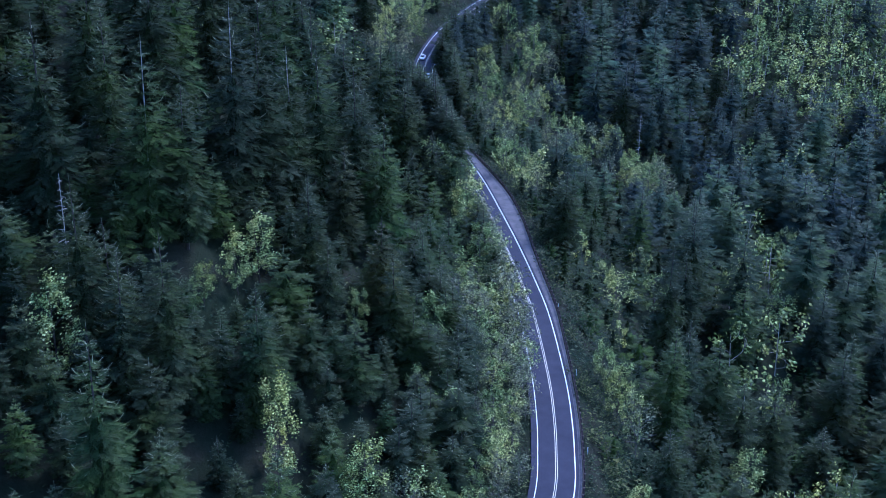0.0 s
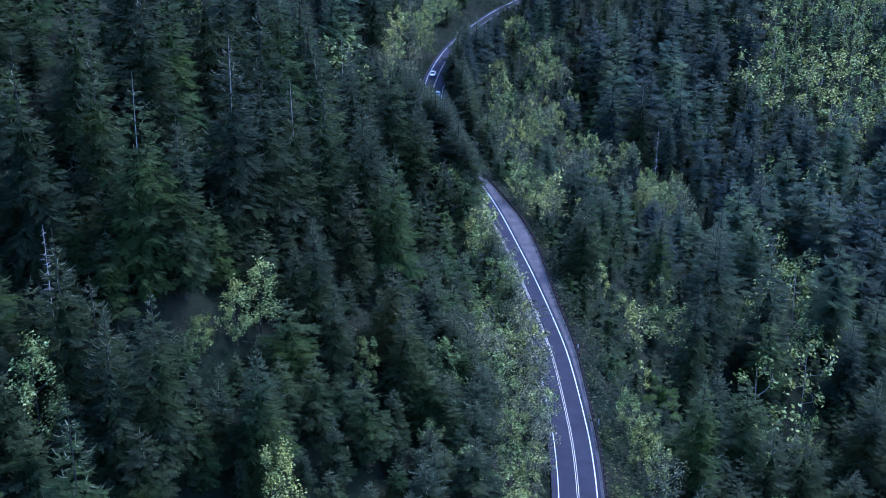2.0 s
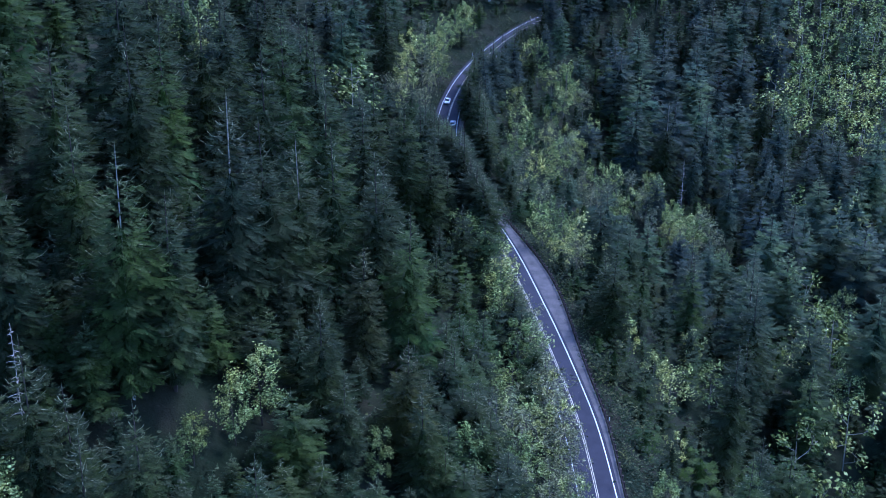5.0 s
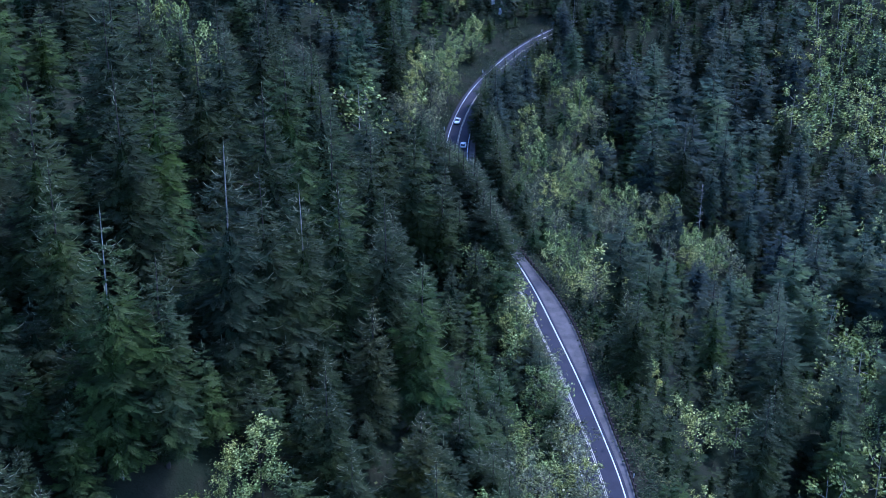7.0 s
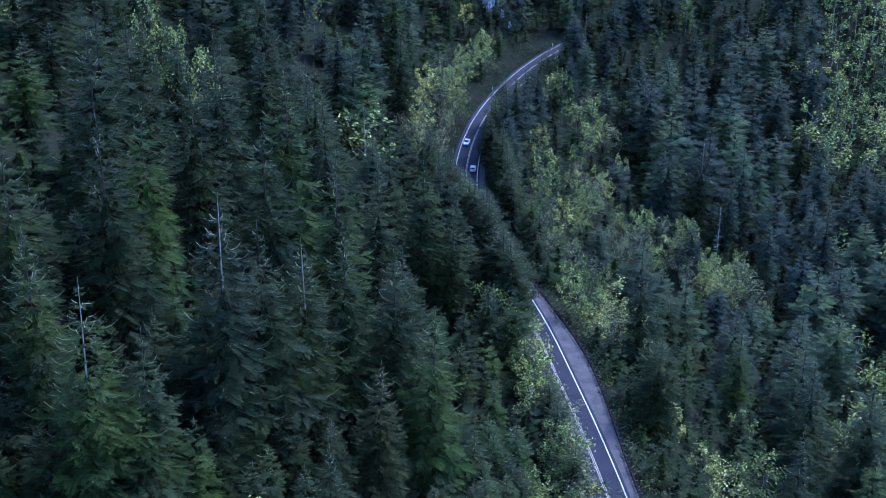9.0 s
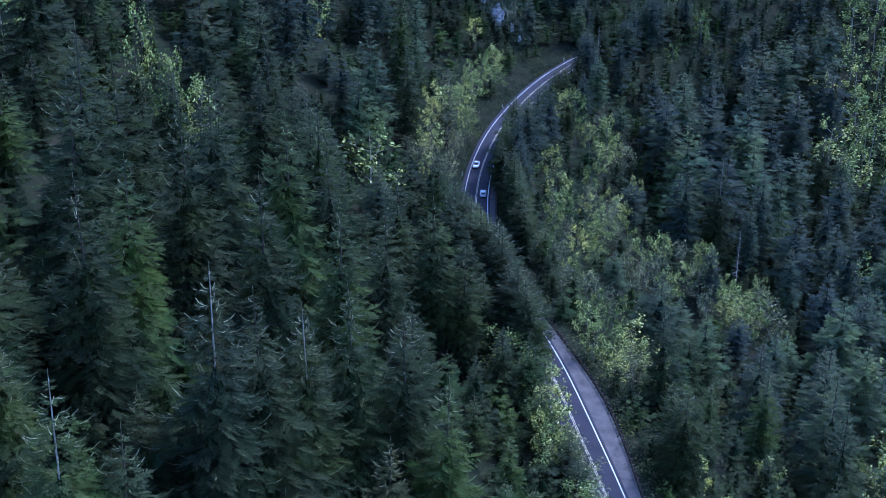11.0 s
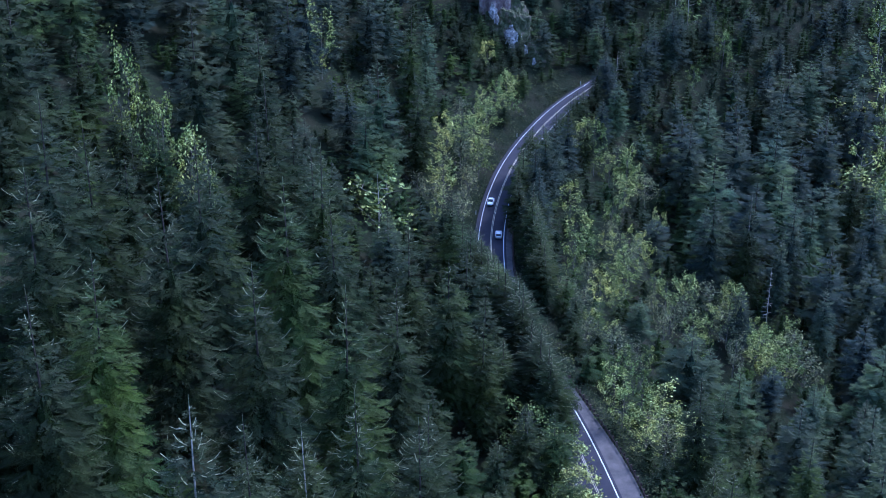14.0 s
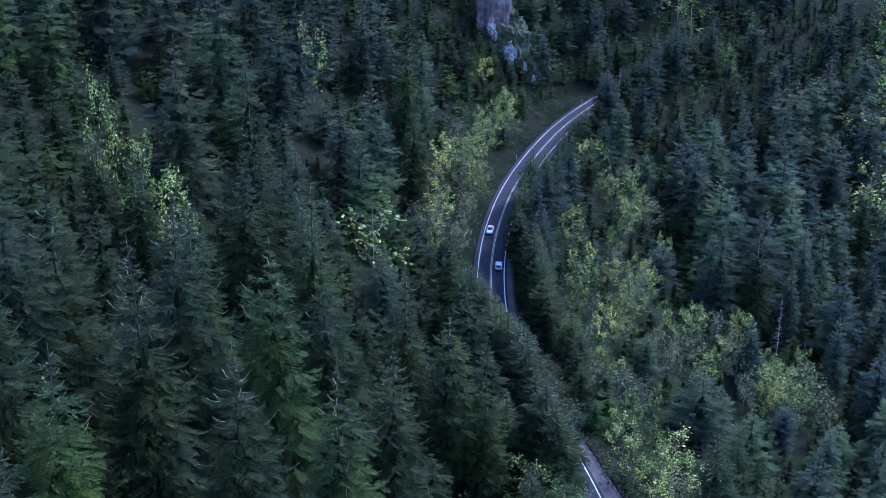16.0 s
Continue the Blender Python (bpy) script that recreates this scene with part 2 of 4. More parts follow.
tagged(new("ground", ground_mesh), "steep mossy forest floor with brown earth and litter", "ground", kind="structure")

# ---- road ----
SPAN = np.where((ROAD[:, 1] > -58) & (ROAD[:, 1] < 604))[0]
right_edge = shoulder(ROAD[SPAN, 1])


def slab(a, b, top, deep, name, mat):
    """A ribbon with a top and two sides that go down into the ground."""
    v1, f1 = strip(a, b, top)
    v2, f2 = strip(a, a, top)
    v3, f3 = strip(b, b, top)
    n = len(SPAN)
    v2[:n, 2] -= deep
    v3[n:, 2] -= deep
    m = len(v1)
    faces = f1 + [tuple(k + m for k in f) for f in f2] + [tuple(k + 2 * m for k in f) for f in f3]
    return mesh_from(name, np.vstack([v1, v2, v3]), [tuple(reversed(f)) for f in faces], [mat])


road = tagged(new("road", slab(-4.7, 4.15, 0.0, 0.6, "road", ASPHALT)), "two-lane dark asphalt mountain road with worn wheel tracks", "road", kind="structure")
tagged(new("road_shoulder", slab(4.12, right_edge, -0.03, 0.8, "road_shoulder", GRAVEL)), "pale gravel shoulder that widens into a lay-by", "shoulder", kind="structure")
for name, a, b, mat, label in (("edge_line", -3.54, -3.40, PAINT, "white painted edge line"), ("edge_line", 3.36, 3.55, PAINT, "white painted edge line"),
                               ("centre_line", -0.22, -0.11, YELLOW, "faded yellow centre line"), ("centre_line", 0.11, 0.22, YELLOW, "faded yellow centre line")):
    v, f = strip(a, b, 0.006)
    child(name, mesh_from(name, v, [tuple(reversed(q)) for q in f], [mat]), road, label)


# ---- trees ----
def prism(path, radii, sides=5):
    """A tapered limb along a path: points and faces."""
    path = [Vector(p) for p in path]
    verts, faces = [], []
    for k, p in enumerate(path):
        way = (path[min(k + 1, len(path) - 1)] - path[max(k - 1, 0)]).normalized()
        side = way.cross(Vector((0.31, 0.95, 0.1))).normalized()
        other = way.cross(side)
        for s in range(sides):
            a = 2 * math.pi * s / sides
            verts.append(p + (side * math.cos(a) + other * math.sin(a)) * radii[k])
    for k in range(len(path) - 1):
        for s in range(sides):
            a, b = k * sides + s, k * sides + (s + 1) % sides
            faces.append((a, b, b + sides, a + sides))
    faces.append(tuple(range((len(path) - 1) * sides, len(path) * sides)))
    return [tuple(v) for v in verts], faces


def joined(parts):
    verts, faces = [], []
    for v, f in parts:
        base = len(verts)
        verts += v
        faces += [tuple(i + base for i in q) for q in f]
    return verts, faces


def fir_crown(rng, height, radius, whorls, around, pairs, bare=0.1, sparse=0.06, shoots=0.5, full=0.22):
    """Tiers of boughs that droop and turn up at the tip, each a feather of side sprays, some with a pale upper twig;
    full: how wide a spray is for its length.
    Returns points, faces, how far each point is paled as a young, light-catching tip, and how near the spray's rim."""
    quads, young, rim = [], [], []
    up = np.array([0.0, 0.0, 1.0])
    lobe = [rng.uniform(0.8, 1.15) for _ in range(9)]

    def spray(foot, way, long, wide, lit):
        flat = np.cross(way, up + np.array([rng.uniform(-0.5, 0.5), rng.uniform(-0.5, 0.5), 0.0]))
        flat *= wide / np.linalg.norm(flat)
        middle, end = foot + way * long * 0.5, foot + way * long - up * 0.08 * long
        quads.append((foot, middle + flat, end, middle - flat))
        young.extend((0.2 * lit, 0.5 * lit, lit, 0.5 * lit))
        rim.extend((0.0, 0.9, 1.0, 0.9))

    for w in range(whorls):
        u = ((w + rng.uniform(0.15, 0.85)) / whorls) ** 0.82
        z = height * (bare + (1 - bare) * u)
        below = height * (1 - bare) * (1 - u)
        reach = (radius * (1 - math.exp(-(below / 10.5) ** 1.1)) * 1.12 + 0.26) * rng.uniform(0.84, 1.08)
        if u < 0.18:
            reach *= 0.6 + 2.2 * u
        count = max(5, round(around * (0.55 + 0.45 * (1 - u))))
        turn = rng.uniform(0, 6.283)
        for b in range(count):
            if rng.random() < sparse:
                continue
            a = turn + 6.283 * b / count + rng.uniform(-0.3, 0.3)
            long = reach * rng.uniform(0.66, 1.18) * lobe[int(a * 1.43 + 4 * u) % 9]
            out = np.array([math.cos(a), math.sin(a), 0.0])
            side = np.array([-out[1], out[0], 0.0])
            rise = 0.30 - 0.72 * (1 - u) ** 0.55 + rng.uniform(-0.14, 0.14)
            root = np.array([0, 0, z + rng.uniform(-0.5, 0.5) * height / whorls])
            # paler towards the top, the brightness of lit crowns put into the colour
            lit = 0.10 * rng.uniform(0, 1) ** 2 + 0.30 * max(0.0, u - 0.55) * rng.uniform(0.4, 1.0)

            def spine(t):
                return root + out * long * t + up * long * (rise * t - 0.32 * t * t + 0.38 * t ** 4)

            for k in range(pairs):
                t = 0.22 + 0.62 * (k + rng.uniform(0.2, 0.8)) / pairs
                for sgn in (-1, 1):
                    way = out * rng.uniform(0.55, 0.85) + side * sgn * rng.uniform(0.6, 0.95) + up * (0.55 * rise - 0.12 + rng.uniform(-0.22, 0.16))
                    size = max(0.5, long * (0.56 - 0.34 * t) * rng.uniform(0.8, 1.25))
                    spray(spine(t), way / np.linalg.norm(way), size, size * full, lit)
            way = spine(1.04) - spine(0.6)
            size = np.linalg.norm(way)
            spray(spine(0.6), way / size, size, max(0.12, size * full), lit)
            # a pale twig along the bough's top, the light it catches painted in
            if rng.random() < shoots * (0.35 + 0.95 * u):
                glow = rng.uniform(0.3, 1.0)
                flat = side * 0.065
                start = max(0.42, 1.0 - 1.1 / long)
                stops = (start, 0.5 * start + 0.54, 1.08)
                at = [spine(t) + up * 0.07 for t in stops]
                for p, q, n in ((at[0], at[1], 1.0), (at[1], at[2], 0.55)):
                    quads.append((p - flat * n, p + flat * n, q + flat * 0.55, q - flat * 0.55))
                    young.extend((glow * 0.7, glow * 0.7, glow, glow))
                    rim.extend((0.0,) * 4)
    # the leader
    for a in (0.3, 1.9):
        flat = np.array([math.cos(a), math.sin(a), 0]) * 0.06
        foot, top = np.array([0, 0, height * 0.95]), np.array([0, 0, height * 1.04])
        quads.append((foot - flat, foot + flat, top + flat * 0.3, top - flat * 0.3))
        young.extend((0.3, 0.3, 0.8, 0.8))
        rim.extend((0.0,) * 4)
    # dense inner cones round the trunk, added to block light and darken the crown
    for w in range(2, 7):
        z1 = height * (1 - 0.03 - (1 - bare) * w / 7)
        below = height - z1 + height * (1 - bare) / 7 * 1.2
        wide = 0.34 * radius * (1 - math.exp(-(below / 10.5) ** 1.1))
        turn = rng.uniform(0, 6.283)
        for b in range(6):
            a0, a1 = turn + 6.283 * b / 6, turn + 6.283 * (b + 1) / 6
            z0 = height - below
            quads.append((np.array([0, 0, z1 + 0.4]), np.array([math.cos(a0) * wide, math.sin(a0) * wide, z0]), np.array([math.cos(a1) * wide, math.sin(a1) * wide, z0]),
                          np.array([math.cos(a1) * 0.1, math.sin(a1) * 0.1, z1 + 0.4])))
            young.extend((0.0,) * 4)
            rim.extend((0.0, 0.5, 0.5, 0.0))
    verts = np.array(quads).reshape(-1, 3)
    return verts, np.arange(len(verts)).reshape(-1, 4), np.array(young, np.float32), np.array(rim, np.float32)


def fir_trunk(height, radius=0.36):
    return prism([(0, 0, -1.5), (0, 0, height * 0.45), (0, 0, height * 1.01)], [radius, radius * 0.6, 0.04], 5)


def leafy(rng, height, spread, limbs, clusters, leaves, size, lean=0.06, low=0.22):
    """A broad-leaved tree: trunk and limbs, and sprays of small leaves that fill an uneven egg-shaped crown."""
    wood, ends = [], []
    top = Vector((rng.uniform(-lean, lean) * height, rng.uniform(-lean, lean) * height, height * 0.92))
    wood.append(prism([(0, 0, -1.0), tuple(top * 0.5 + Vector((0.2, -0.2, 0))), tuple(top)], [0.009 * height, 0.006 * height, 0.04], 5))
    for k in range(limbs):
        s = low + (0.86 - low) * k / max(1, limbs - 1)
        p = top * s
        a = k * 2.4 + rng.uniform(-0.4, 0.4)
        wide = spread * (0.35 + 1.0 * math.sin(math.pi * min(1, 0.12 + 0.9 * s)) ** 0.8) * rng.uniform(0.65, 1.05)
        end = p + Vector((math.cos(a) * wide, math.sin(a) * wide, height * rng.uniform(0.08, 0.2)))
        mid = (p + end) / 2 + Vector((0, 0, -0.08 * wide))
        wood.append(prism([tuple(p), tuple(mid), tuple(end)], [0.004 * height, 0.0028 * height, 0.02], 4))
        ends += [end, mid.lerp(end, 0.5)]
        for j in range(3):
            q = mid.lerp(end, rng.uniform(0.1, 0.9))
            e = q + Vector((rng.uniform(-1, 1), rng.uniform(-1, 1), rng.uniform(0.1, 1.3))) * wide * 0.45
            wood.append(prism([tuple(q), tuple(e)], [0.05, 0.015], 3))
            ends.append(e)
    ends.append(top)
    quads = []
    for c in range(clusters):
        centre = np.array(ends[c * len(ends) // clusters]) + np.array([rng.gauss(0, 0.3), rng.gauss(0, 0.3), rng.gauss(0, 0.4)])
        puff = spread * rng.uniform(0.14, 0.30)
        for _ in range(leaves):
            p = centre + np.array([rng.gauss(0, 1), rng.gauss(0, 1), rng.gauss(0, 1.7)]) * puff * 0.62
            n = np.array([rng.gauss(0, 1), rng.gauss(0, 1), abs(rng.gauss(0.5, 0.8))])
            n /= np.linalg.norm(n)
            u = np.cross(n, [0.3, 0.2, 0.9])
            u /= np.linalg.norm(u)
            v = np.cross(n, u)
            s = size * rng.uniform(0.5, 1.35)
            quads.append((p - u * s, p - v * s * 0.55, p + u * s, p + v * s * 0.55))
    verts = np.array(quads).reshape(-1, 3)
    return joined(wood), (verts, np.arange(len(verts)).reshape(-1, 4))


def with_tints(me, young, rim, glaucous=0.0):
    me.attributes.new("glaucous", "FLOAT", "POINT").data.foreach_set("value", np.zeros(len(young), np.float32) + np.asarray(glaucous, np.float32))
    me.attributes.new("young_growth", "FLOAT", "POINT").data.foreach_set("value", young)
    me.attributes.new("rim", "FLOAT", "POINT").data.foreach_set("value", rim)
    return me


def dead_crown(rng, height, radius):
    """Bare boughs of a dead fir."""
    parts = []
    for k in range(46):
        u = rng.uniform(0.35, 0.98)
        a, long = rng.uniform(0, 6.283), radius * (1.05 - u) * rng.uniform(0.7, 1.6) + 0.3
        p = Vector((0, 0, height * u))
        e = p + Vector((math.cos(a) * long, math.sin(a) * long, -0.12 * long))
        parts.append(prism([tuple(p), tuple(p.lerp(e, 0.6) + Vector((0, 0, 0.1))), tuple(e)], [0.08, 0.055, 0.02], 3))
    return joined(parts)


rng = random.Random(7)
TALL = 34.0
FIR_KINDS = [fir_crown(rng, TALL, r, 26, 9, 4, shoots=g, full=0.26) for r, g in ((5.6, 0.7), (6.4, 0.4), (6.0, 0.55), (6.9, 0.3), (5.3, 1.0), (6.2, 0.5), (6.6, 0.6))]
YOUNG_KINDS = [fir_crown(rng, TALL, r, 17, 9, 3, shoots=0.4, full=0.33) for r in (6.0, 7.0, 6.5)]
MID_KINDS = [fir_crown(rng, TALL, r, 22, 8, 3, shoots=g, full=0.34) for r, g in ((6.0, 0.6), (6.8, 0.3), (6.4, 0.5), (7.2, 0.3), (5.8, 0.8), (6.5, 0.4))]
FAR_KINDS = [fir_crown(rng, TALL, r, 22, 8, 2, shoots=0.5, full=0.45) for r in (6.2, 7.0, 6.6, 7.4, 5.9, 7.0)]
LOW_KINDS = [fir_crown(rng, TALL, r, 8, 6, 1, shoots=0.1, full=0.75) for r in (8.0, 9.0, 10.0)]
THIN_KINDS = [fir_crown(rng, TALL, r, 29, 9, 4, sparse=0.1, shoots=1.1, full=0.25) for r in (6.6, 6.0)]
TRUNK = fir_trunk(TALL)
LEAF_KINDS = [leafy(rng, 15.0, s, 9, 36, 44, 0.26, low=0.12) for s in (2.9, 3.4, 2.6, 3.6)]
NEAR_LEAF_KINDS = [leafy(rng, 15.0, s, 11, 50, 80, 0.19, low=0.1) for s in (2.5, 3.0)]
BARE_KINDS = [leafy(rng, 11.0, s, 12, 60, 16, 0.26) for s in (2.6, 3.0, 2.3)]
FAR_LEAF_KINDS = [leafy(rng, 16.0, s, 6, 24, 17, 0.52, low=0.12) for s in (4.2, 5.0, 3.8)]

fir_meshes = [(mesh_from("trunk", *TRUNK, [BARK]), with_tints(mesh_from("crown", v, f, [FIR]), y, e)) for v, f, y, e in FIR_KINDS]
# the same firs for far places, haze painted into their crowns
hazy_meshes = [(mesh_from("trunk", *TRUNK, [BARK]), with_tints(mesh_from("crown", v, f, [FIR]), y, e, 0.9)) for v, f, y, e in FIR_KINDS]
thin_meshes = [(mesh_from("trunk", *fir_trunk(TALL, 0.24), [PALE_BARK]), with_tints(mesh_from("crown", v, f, [FIR]), y, e)) for v, f, y, e in THIN_KINDS]
young_meshes = [(mesh_from("trunk", *TRUNK, [BARK]), with_tints(mesh_from("crown", v, f, [FIR]), y, e)) for v, f, y, e in YOUNG_KINDS]
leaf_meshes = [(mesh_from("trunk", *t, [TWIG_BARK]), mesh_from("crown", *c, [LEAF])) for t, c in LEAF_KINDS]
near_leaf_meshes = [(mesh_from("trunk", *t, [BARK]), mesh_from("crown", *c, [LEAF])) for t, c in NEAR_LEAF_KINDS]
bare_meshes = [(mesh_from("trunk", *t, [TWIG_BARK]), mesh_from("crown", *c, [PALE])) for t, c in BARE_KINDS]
dead_meshes = [(mesh_from("trunk", *fir_trunk(TALL, 0.17), [PALE_BARK]), mesh_from("boughs", *dead_crown(rng, TALL, r), [PALE_BARK])) for r in (7.0, 3.4)]
PROTOTYPES = {}


def plant(name, kind, meshes, x, y, scale, label, category, group, girth=1.0):
    z = float(land(x, y)[0])
    if name == "fir_tree" and scale < 0.56:
        kind, meshes, name_key = kind % 3, young_meshes, "young"
    else:
        name_key = name
    m = pose(x, y, z, rng.uniform(-1.5, 1.5), rng.uniform(-1.5, 1.5), rng.uniform(0, 360)) @ Matrix.Diagonal((scale * girth, scale * girth, scale, 1))
    key = (name_key, meshes[kind][1].name, label)
    if key not in PROTOTYPES:
        root = tagged(new(name), label, category, group)
        child("trunk", meshes[kind][0], root)
        crown = child(meshes[kind][1].name.split(".")[0], meshes[kind][1], root)
        if name == "dead_fir":
            tagged(crown, kind="stuff")
        PROTOTYPES[key] = root
        root.matrix_basis = m
        return root
    old = PROTOTYPES[key]
    held = old.matrix_basis.copy()
    old.matrix_basis = Matrix.Identity(4)
    made = copy_thing(old, m)
    old.matrix_basis = held
    return made


# tall firs that stand out, uphill of the road and downhill of it: x, y, height
UPHILL_FIRS = [(-63.6, 184.6, 35.8), (-57.4, 201.1, 30.5), (-49.7, 193.4, 36.5), (-39.3, 217.9, 40.9), (-44.9, 198.1, 29.5), (-53.9, 166.3, 32.8), (-50.5, 169.9,
    25.7), (-42.4, 168.5, 31.1), (-29.9, 175.5, 25.8), (-45.1, 137.7, 39.5), (-20.1, 228.6, 25.8), (-24.6, 207.2, 27.4), (-11.9, 216, 23.4), (-9, 210, 23.6), (-62,
    208.4, 32), (-34.8, 225.9, 36.3), (-30, 232.5, 34.1), (-25.4, 243.2, 35.9), (-18.4, 260.9, 32.5), (-13.2, 241.9, 33.7), (-61.1, 263.9, 34.8), (-49.9, 258.1,
    39.4), (-51.1, 277.6, 38.1), (-51.3, 339.1, 42), (-40, 321.1, 37.6), (-39.6, 283.7, 42), (-34, 295.7, 38), (-38.8, 252.5, 38.9), (-29.5, 262.2, 39.8), (-53.1,
    235.3, 35.1), (-24.2, 287.4, 34.3)]
UPHILL_FIRS += [(-17.5, 323.3, 34.5), (-51.9, 327.3, 32.7), (-29.8, 452.2, 30.3), (-4.2, 349.3, 22.8), (-33.6, 479.5, 38.8), (-61.5, 390.4, 40.7), (-10.5, 337, 27),
    (-14.5, 352, 30), (-10, 362, 25), (-15.5, 381, 25), (-0.2, 330, 19), (2.8, 314, 18), (4.6, 301, 15), (-18.5, 398, 22), (-19.5, 412, 21), (-13.5, 374, 27), (-7,
    331, 22), (8.4, 283.5, 15), (-3, 311, 20)]
DOWNHILL_FIRS = [(73, 479, 38.4), (125.8, 547.4, 29.4), (93.6, 458.1, 26.8), (115.5, 468.3, 36.7), (48.8, 229.7, 30.3), (43.4, 198.9, 19.8), (60.8, 472.6, 39.2),
    (72.4, 324.6, 40.1), (66, 448, 22), (90.6, 490.8, 37.8), (56.6, 326.5, 14), (56.9, 279.4, 36), (41, 568, 16), (4.5, 432, 24), (4, 447,
    25), (7, 461, 26), (10.5, 475, 25), (75.3, 397.6, 25.3), (16, 489, 24), (23.5, 505, 18.6), (3, 417, 20), (29.5, 524, 20), (37, 541, 21), (47, 560, 24), (51, 580,
    22), (64, 600, 26)]
UPHILL_FIRS += [(-64.3, 256, 38), (-60.4, 240, 36.5), (-53.8, 222, 35.8), (-53.2, 292.8, 34), (-42, 330, 35), (-25, 329, 35), (-18.4, 247, 36.5), (-11, 322, 28), (-21.2, 203, 23), (-48, 163, 29), (-77, 331, 21), (-70, 329, 21), (-62.5, 321, 20)]
DOWNHILL_FIRS += [(98, 499, 32), (97.2, 559, 37), (151, 548, 19), (116, 500, 26), (31.5, 297.8, 25), (31.1, 307.7, 20.5), (32.4, 329.5, 29), (59.8, 347, 28), (68.5, 313, 28), (133, 543, 28), (84, 480, 27)]
# broad-leaved trees in young leaf: x, y, height
LEAFY_TREES = [(-57.3, 161.3, 18.3), (-16.4, 209.5, 10.3), (-1.4, 220.1, 14.9), (-26, 168.8, 20.2), (-12.8, 169.4, 18.5), (5.4, 295.5, 15), (25.6, 364.1, 10.8),
    (38.7, 462.8, 10.6), (43.3, 301.5, 9), (57.2, 328.2, 12.1), (94.9, 300.3, 19.7), (36.5, 222, 13), (35, 232, 11), (38.5, 215, 12), (33.5, 179, 10), (36, 188, 9), (69.8, 240.7, 16.2), (68.9, 467.9, 14.3), (77.5, 449.2, 11.9),
    (-13.7, 482.8, 9), (-79, 341.5, 29), (-73, 341, 24), (-58.8, 470.5, 22), (-22.1, 448.3, 15.3), (26.3, 507.4, 20), (36.7, 505.9, 20.4), (15.8, 441, 15.8),
    (35.6, 466.8, 11), (43.9, 448.9, 12.5), (58, 449.3, 10.5), (81.1, 444.3, 9.3), (20.7, 369.8, 9), (24.1, 345, 11.6), (-2, 320.6, 14.9), (-4.1, 528.1, 9)]
LEAFY_TREES += [(88.7, 622, 16), (73.4, 597.9, 10.4), (65.5, 462.3, 15.8), (-9.2, 559.8, 11.1), (52, 459, 13), (30, 478, 12), (22, 424, 12), (27, 437, 12), (18.5,
    356, 11), (50.5, 438, 11), (72, 455, 12), (46, 294, 13), (38, 309, 10), (7.6, 289.5, 9), (59.7, 311.8, 14), (128.7, 425, 13), (108, 350, 15), (43.5, 266, 9), (-64.5, 332, 24), (-33.6, 204, 13), (-36.3, 196.5, 11.5), (-41, 189.5, 8)]
BARE_TREES = [(3.7, 235, 15.8), (15.1, 386.7, 8.6), (-5.4, 171, 10), (14, 400, 12), (39, 212, 13), (-15, 460, 11), (-17, 470, 12), (62, 446, 12), (84, 452, 14), (34, 516, 13), (45, 512, 13)]
DEAD_FIRS = [(-59.0, 176.0, 21, 1), (38.5, 564.5, 19, 0), (77.5, 462.5, 25, 1)]

FIR_LABEL = "tall dark green fir with drooping boughs on a steep slope"
standing = []
THIN_FIRS = [(-39.3, 217.9), (-49.7, 193.4), (-30, 232.5), (73, 479), (125.8, 547.4)]
for x, y, h in UPHILL_FIRS + DOWNHILL_FIRS:
    if (x, y) in THIN_FIRS:
        plant("fir_tree", rng.randrange(2), thin_meshes, x, y, h / TALL, "thin-crowned old fir with a bleached bare trunk at its top", "fir tree", "firs of the hillside")
        standing.append((x, y, 5.6))
for x, y, h in UPHILL_FIRS:
    if (x, y) in THIN_FIRS:
        continue
    plant("fir_tree", rng.randrange(7), fir_meshes, x, y, h / TALL, "tall dark green fir above the road, light-catching tips painted pale", "fir tree", "firs of the hillside", (34 / h) ** 0.35)
    standing.append((x, y, 5.6))
for x, y, h in DOWNHILL_FIRS:
    if (x, y) in THIN_FIRS:
        continue
    plant("fir_tree", rng.randrange(7), hazy_meshes if y > 380 else fir_meshes, x, y, h / TALL, "tall fir far down the slope below the road, tinted with painted haze" if y > 380 else "tall dark green fir on the slope below the road", "fir tree", "firs of the hillside", (34 / h) ** 0.35)
    standing.append((x, y, 5.6))
for x, y, h in LEAFY_TREES:
    kinds, few, label = (near_leaf_meshes, 2, "broad-leaved tree in small young leaf among dark firs") if y < 245 else (leaf_meshes, 4, "broad-leaved tree in pale yellow-green young leaf")
    plant("broadleaf_tree", rng.randrange(few), kinds, x, y, h / 15, label, "tree", "broad-leaved trees", rng.uniform(0.95, 1.25) * min(1.0, 15 / h) ** 1.3)
    standing.append((x, y, 4.2))
for x, y, h in BARE_TREES:
    plant("bare_tree", rng.randrange(3), bare_meshes, x, y, h / 11, "grey twiggy tree with few small pale leaves", "tree", "twiggy trees", rng.uniform(0.95, 1.2))
    standing.append((x, y, 4.0))
for x, y, h, k in DEAD_FIRS:
    plant("dead_fir", k, dead_meshes, x, y, h / TALL, "dead bleached fir with bare boughs among live firs", "dead tree", "dead firs")
    standing.append((x, y, 2.0))

# verge trees and firs that crowd the road, densest beyond the lay-by; placed and sized to cover it in the camera's view
def beside(y, off):
    i = int(np.argmin(np.abs(ROAD[:, 1] - y)))
    return (ROAD[i] + ROAD_RIGHT[i] * off).tolist()


